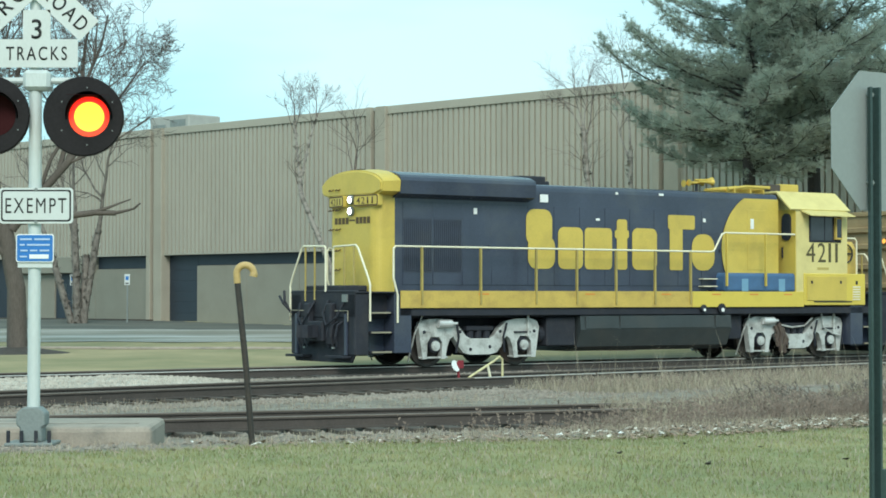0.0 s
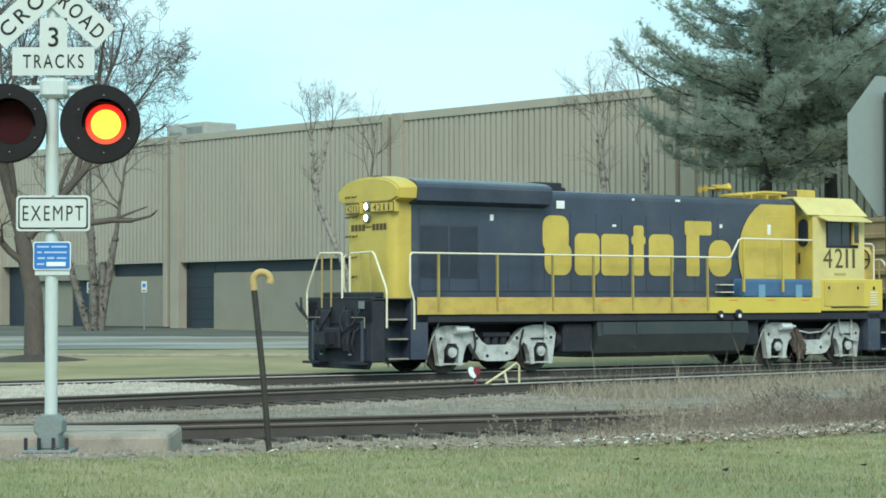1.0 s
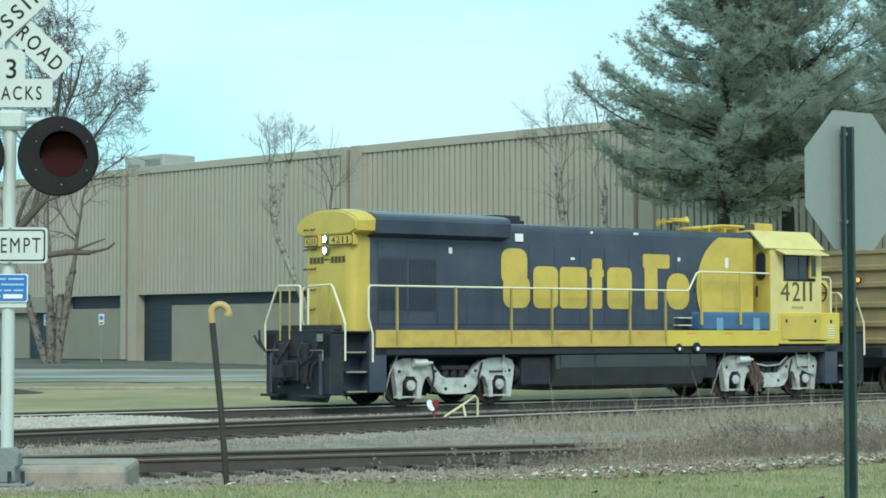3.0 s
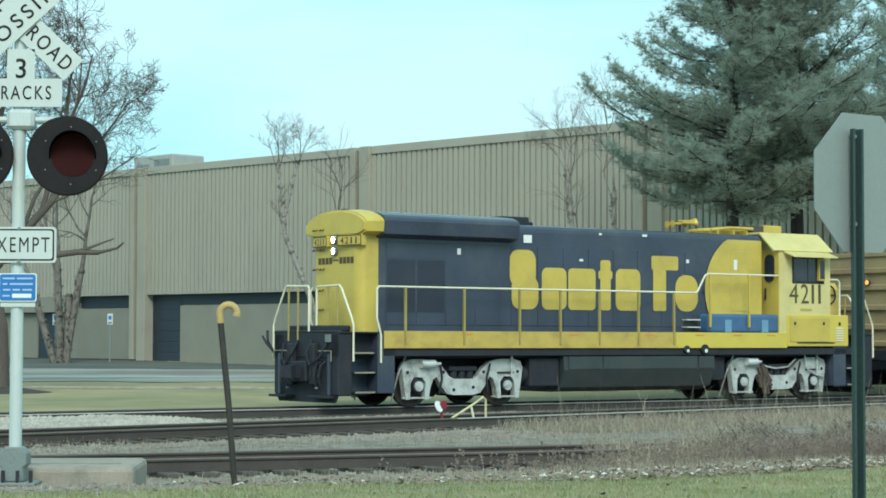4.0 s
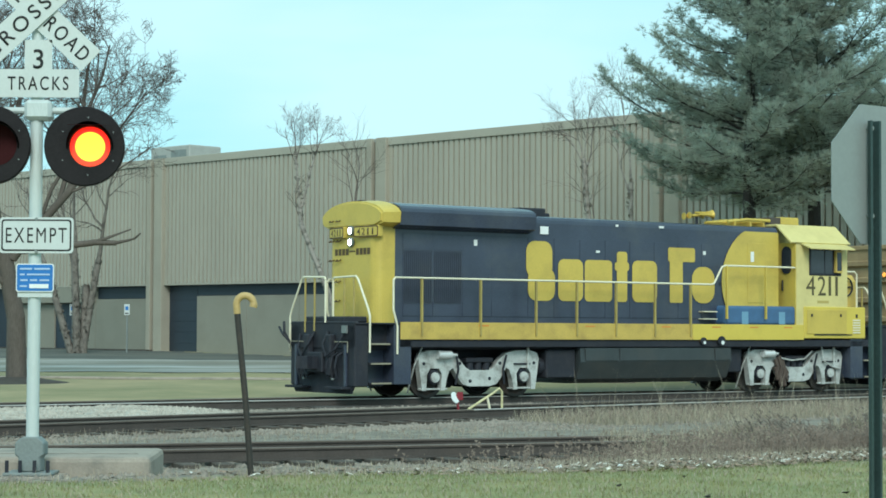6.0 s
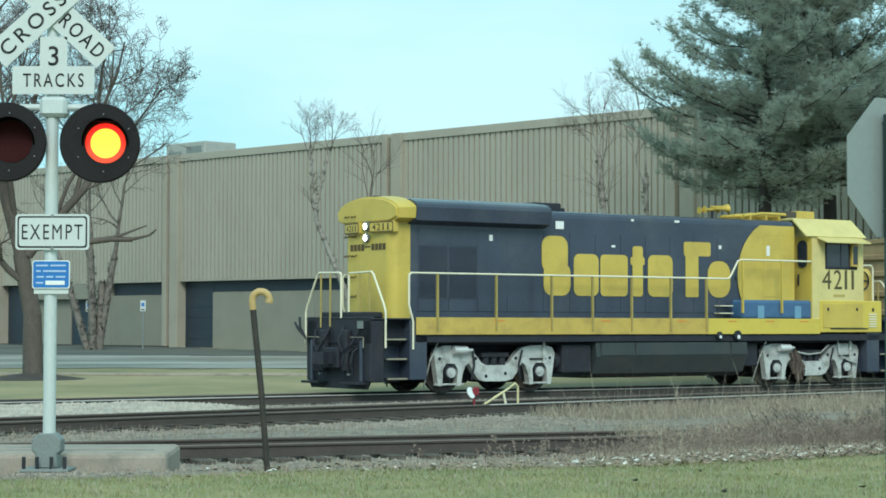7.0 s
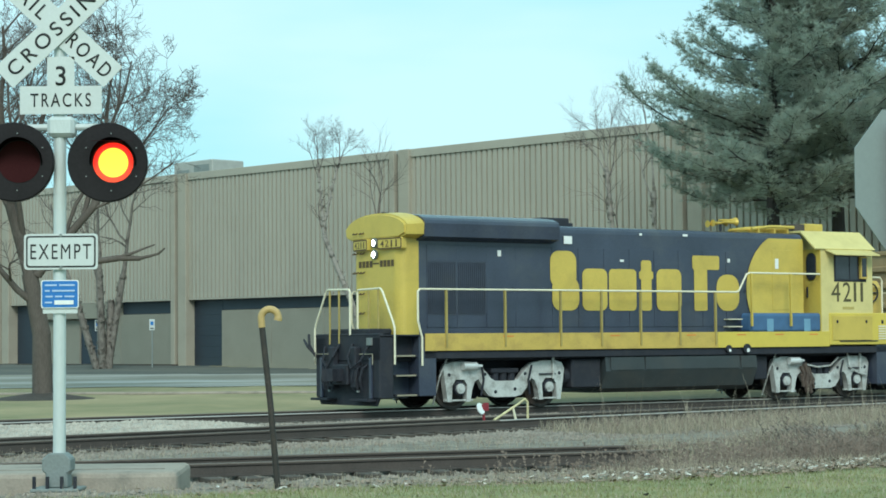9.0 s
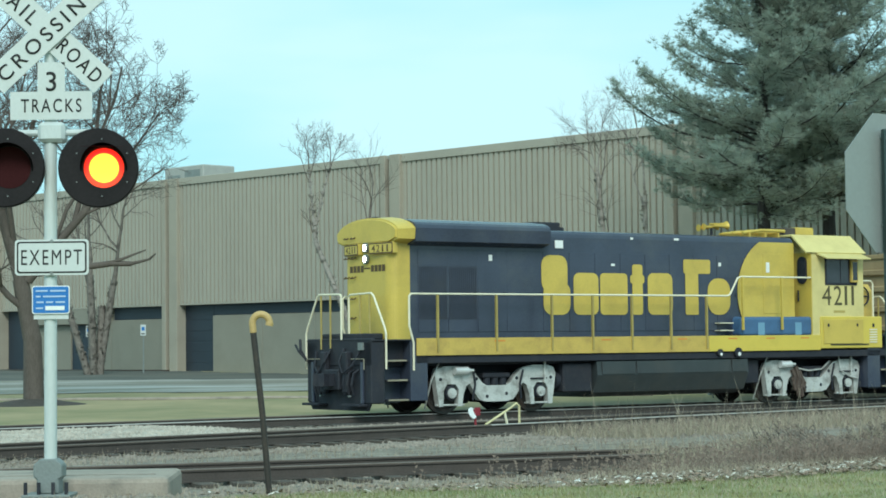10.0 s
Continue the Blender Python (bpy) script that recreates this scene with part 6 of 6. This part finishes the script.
    scatter("verge_leaves", 9000, lambda r: (*edge(r, 12.0 + 7 * r.random() ** 0.8, 21.5, r.uniform(20.5, 26.8)), r.uniform(0.03, 0.08)), leaf, M_LEAF, 21, "brown leaves caught among the weeds by the siding", "leaves")
    scatter("bleached_leaves", 2600, lambda r: (*edge(r, 12.5 + 6 * r.random(), 21.5, r.uniform(20.5, 26.5)), r.uniform(0.03, 0.075)), leaf, M_LEAFPALE, 22, "bleached leaves caught among the weeds", "leaves")

    def shrub(r):
        """Stems that stand close together in one low bush."""
        a, d = r.uniform(0, 6.28), 0.55 * math.sqrt(r.random())
        return 5.05 + math.cos(a) * d, 27.2 + math.sin(a) * d, r.uniform(0.25, 0.62) * (1.15 - d)
    scatter("low_shrub", 420, shrub, lambda r, s: weed(r, s), M_BRUSH, 23, "low brown leafless bush by the siding", "shrub")

    def bank(u, v):
        """Gravel level beside the locomotive's near rail, falling away past the crossing and towards the next track."""
        return -0.055 - 0.29 * smooth(-9.5, -4.5, u) - 0.10 * smooth(1.0, 5.5, -v) + 0.02 * noise.noise(Vector((u, v, 0)))
    c, s = math.cos(radians(RAIL_TURN)), math.sin(radians(RAIL_TURN))
    us, vs = steps(-32, -4.0, 0.5), steps(-5.6, -0.82, 0.3)
    verts = [(-0.03 + c * u - s * v, 51.48 + s * u + c * v, bank(u, v) - (0.3 if v < -5.5 else 0.0)) for v in vs for u in us]
    n = len(us)
    sheet("gravel_bank", verts, [(j * n + i, j * n + i + 1, (j + 1) * n + i + 1, (j + 1) * n + i) for j in range(len(vs) - 1) for i in range(n - 1)], M_STONEPALE, "pale gravel fill by the crossing", "gravel", "structure")
    rng = random.Random(15)
    sv, sf = [], []
    for _ in range(9000):
        u, v = rng.uniform(-26, -4.0), rng.uniform(-5.6, -0.85)
        p, f = stone(rng, rng.uniform(0.025, 0.06))
        x, y, z, b = -0.03 + c * u - s * v, 51.48 + s * u + c * v, bank(u, v), len(sv)
        sv.extend((x + q[0], y + q[1], z + q[2]) for q in p)
        sf.extend(tuple(b + i for i in q) for q in f)
    sheet("gravel_fill", sv, sf, M_STONEPALE, "loose pale stones on the gravel fill", "gravel")
    gr = along(-0.6, 41.63, 43.15, -2, 14, -4.0, -1.0)
    scatter("gravel_fill", 2200, lambda r: gr(r, r.uniform(0.03, 0.06)), stone, M_STONE, 16, "pale gravel shoulder", "gravel")
    ga, gb = along(-0.96, 29.28, 21.9, -14, 16, 1.8, 8.5), along(-0.6, 41.63, 43.15, 2, 20, -3.8, -0.6)
    scatter("dry_grass", 6000, lambda r: ga(r, r.uniform(0.04, 0.13)), lambda r, s: blade(r, s, 0.9, 0.04), M_STRAW, 12, "thin dry grass between the tracks", "grass")
    scatter("dry_grass", 11000, lambda r: gb(r, r.uniform(0.08, 0.30)), lambda r, s: blade(r, s, 0.8, 0.03), M_STRAW, 24, "dry grass over the gravel shoulder", "grass")
    scatter("low_weeds", 3000, lambda r: ga(r, r.uniform(0.05, 0.13)), weed, M_WEED, 17, "low brown weeds between the tracks", "weeds")
    scatter("low_weeds", 2200, lambda r: gb(r, r.uniform(0.10, 0.30)), weed, M_WEED, 25, "low brown weeds over the gravel shoulder", "weeds")
    spots = [(3.1, 0.2), (4.6, 0.5), (7.2, 0.35), (8.6, 0.5), (11.5, 0.4), (14.0, 0.7)]

    def clumped(r):
        """Stalks that stand together at a few spots beside the rail."""
        u, w = r.choice(spots)
        u, v = (r.gauss(u, w), r.uniform(-3.0, -0.7)) if r.random() < 0.6 else (r.uniform(2, 18), r.uniform(-3.6, -0.7))
        c, s = math.cos(radians(43.15)), math.sin(radians(43.15))
        return -0.6 + c * u - s * v, 41.63 + s * u + c * v, r.uniform(0.15, 0.5) + 0.8 * r.random() ** 4
    scatter("tall_weeds", 750, clumped, lambda r, s: blade(r, s, 0.9, 0.0045), M_STRAW, 13, "tall pale dead stalks beside the rail", "weeds")


# ---------------------------------------------------------------- movement
def motions(left, right):
    walk(cam, [(t, pose(*EYE, rx, ry, rz)) for t, rx, ry, rz in PATH], EXPOSURE)
    # moments at which the uncovered lamp changes to the right-hand one and back
    swaps = [(0.42, "L"), (0.97, "R"), (1.58, "L"), (2.05, "R"), (2.72, "L"), (3.32, "R"), (3.85, "L"), (4.38, "R"), (4.94, "L"), (5.50, "R"), (6.06, "L"), (6.60, "R"), (7.18, "L"), (7.70, "R"), (8.26, "L"), (8.84, "R"), (9.38, "L"), (9.94, "R")]
    shut, wide = pose(0.045, -0.016, 0.178), pose(0.045, -0.016, 0.178, -84.8)
    for blink_cover, side in ((left, "L"), (right, "R")):
        now = side == "R"
        rows = [(0.0, wide if now else shut)]
        for t, lit in swaps:
            rows.append((t - 0.035, wide if now else shut))
            now = lit == side
            rows.append((t + 0.035, wide if now else shut))
        rows.append((10.0, wide if now else shut))
        walk(blink_cover, rows)


def build_litter():
    rng = random.Random(77)
    for px, py, s in ((1.05, 18.35, 0.032), (0.86, 18.3, 0.018), (1.62, 18.6, 0.03), (1.75, 18.65, 0.02), (3.3, 19.4, 0.022), (4.3, 20.4, 0.03), (-2.2, 17.9, 0.018)):
        bm = bmesh.new()
        bmesh.ops.create_icosphere(bm, subdivisions=2, radius=s)
        for v in bm.verts:
            v.co *= rng.uniform(0.75, 1.15)
            v.co.z *= 0.55
        single("litter_scrap", bm, M_WHITE, pose(px, py, height(px, py) + 0.02, 0, 0, rng.uniform(0, 180)), "crumpled white scrap on the verge", "litter", "scraps along the verge")
    for px, py in ((1.35, 15.6), (2.55, 16.4), (1.9, 14.6), (2.0, 16.9), (3.0, 15.2)):
        bm = bmesh.new()
        for k in range(4):
            v, f = leaf(rng, rng.uniform(0.02, 0.04))
            vv = [bm.verts.new(p) for p in v]
            for q in f:
                bm.faces.new([vv[i] for i in q])
        single("leaf_clump", bm, M_MULCH, pose(px, py, height(px, py) + 0.015), "dark curled leaf lying on the lawn", "leaf", "leaves on the lawn")


build_ground()
build_tracks()
build_ballast_bed()
build_locomotive()
build_wagon()
build_warehouse()
build_planting_bed()
build_parking_signs()
build_bare_trees()
build_pines()
blink_covers = build_signal()
build_pad()
build_cane()
build_stop_sign()
build_switch_stand()
build_ground_cover()
build_litter()
motions(*blink_covers)
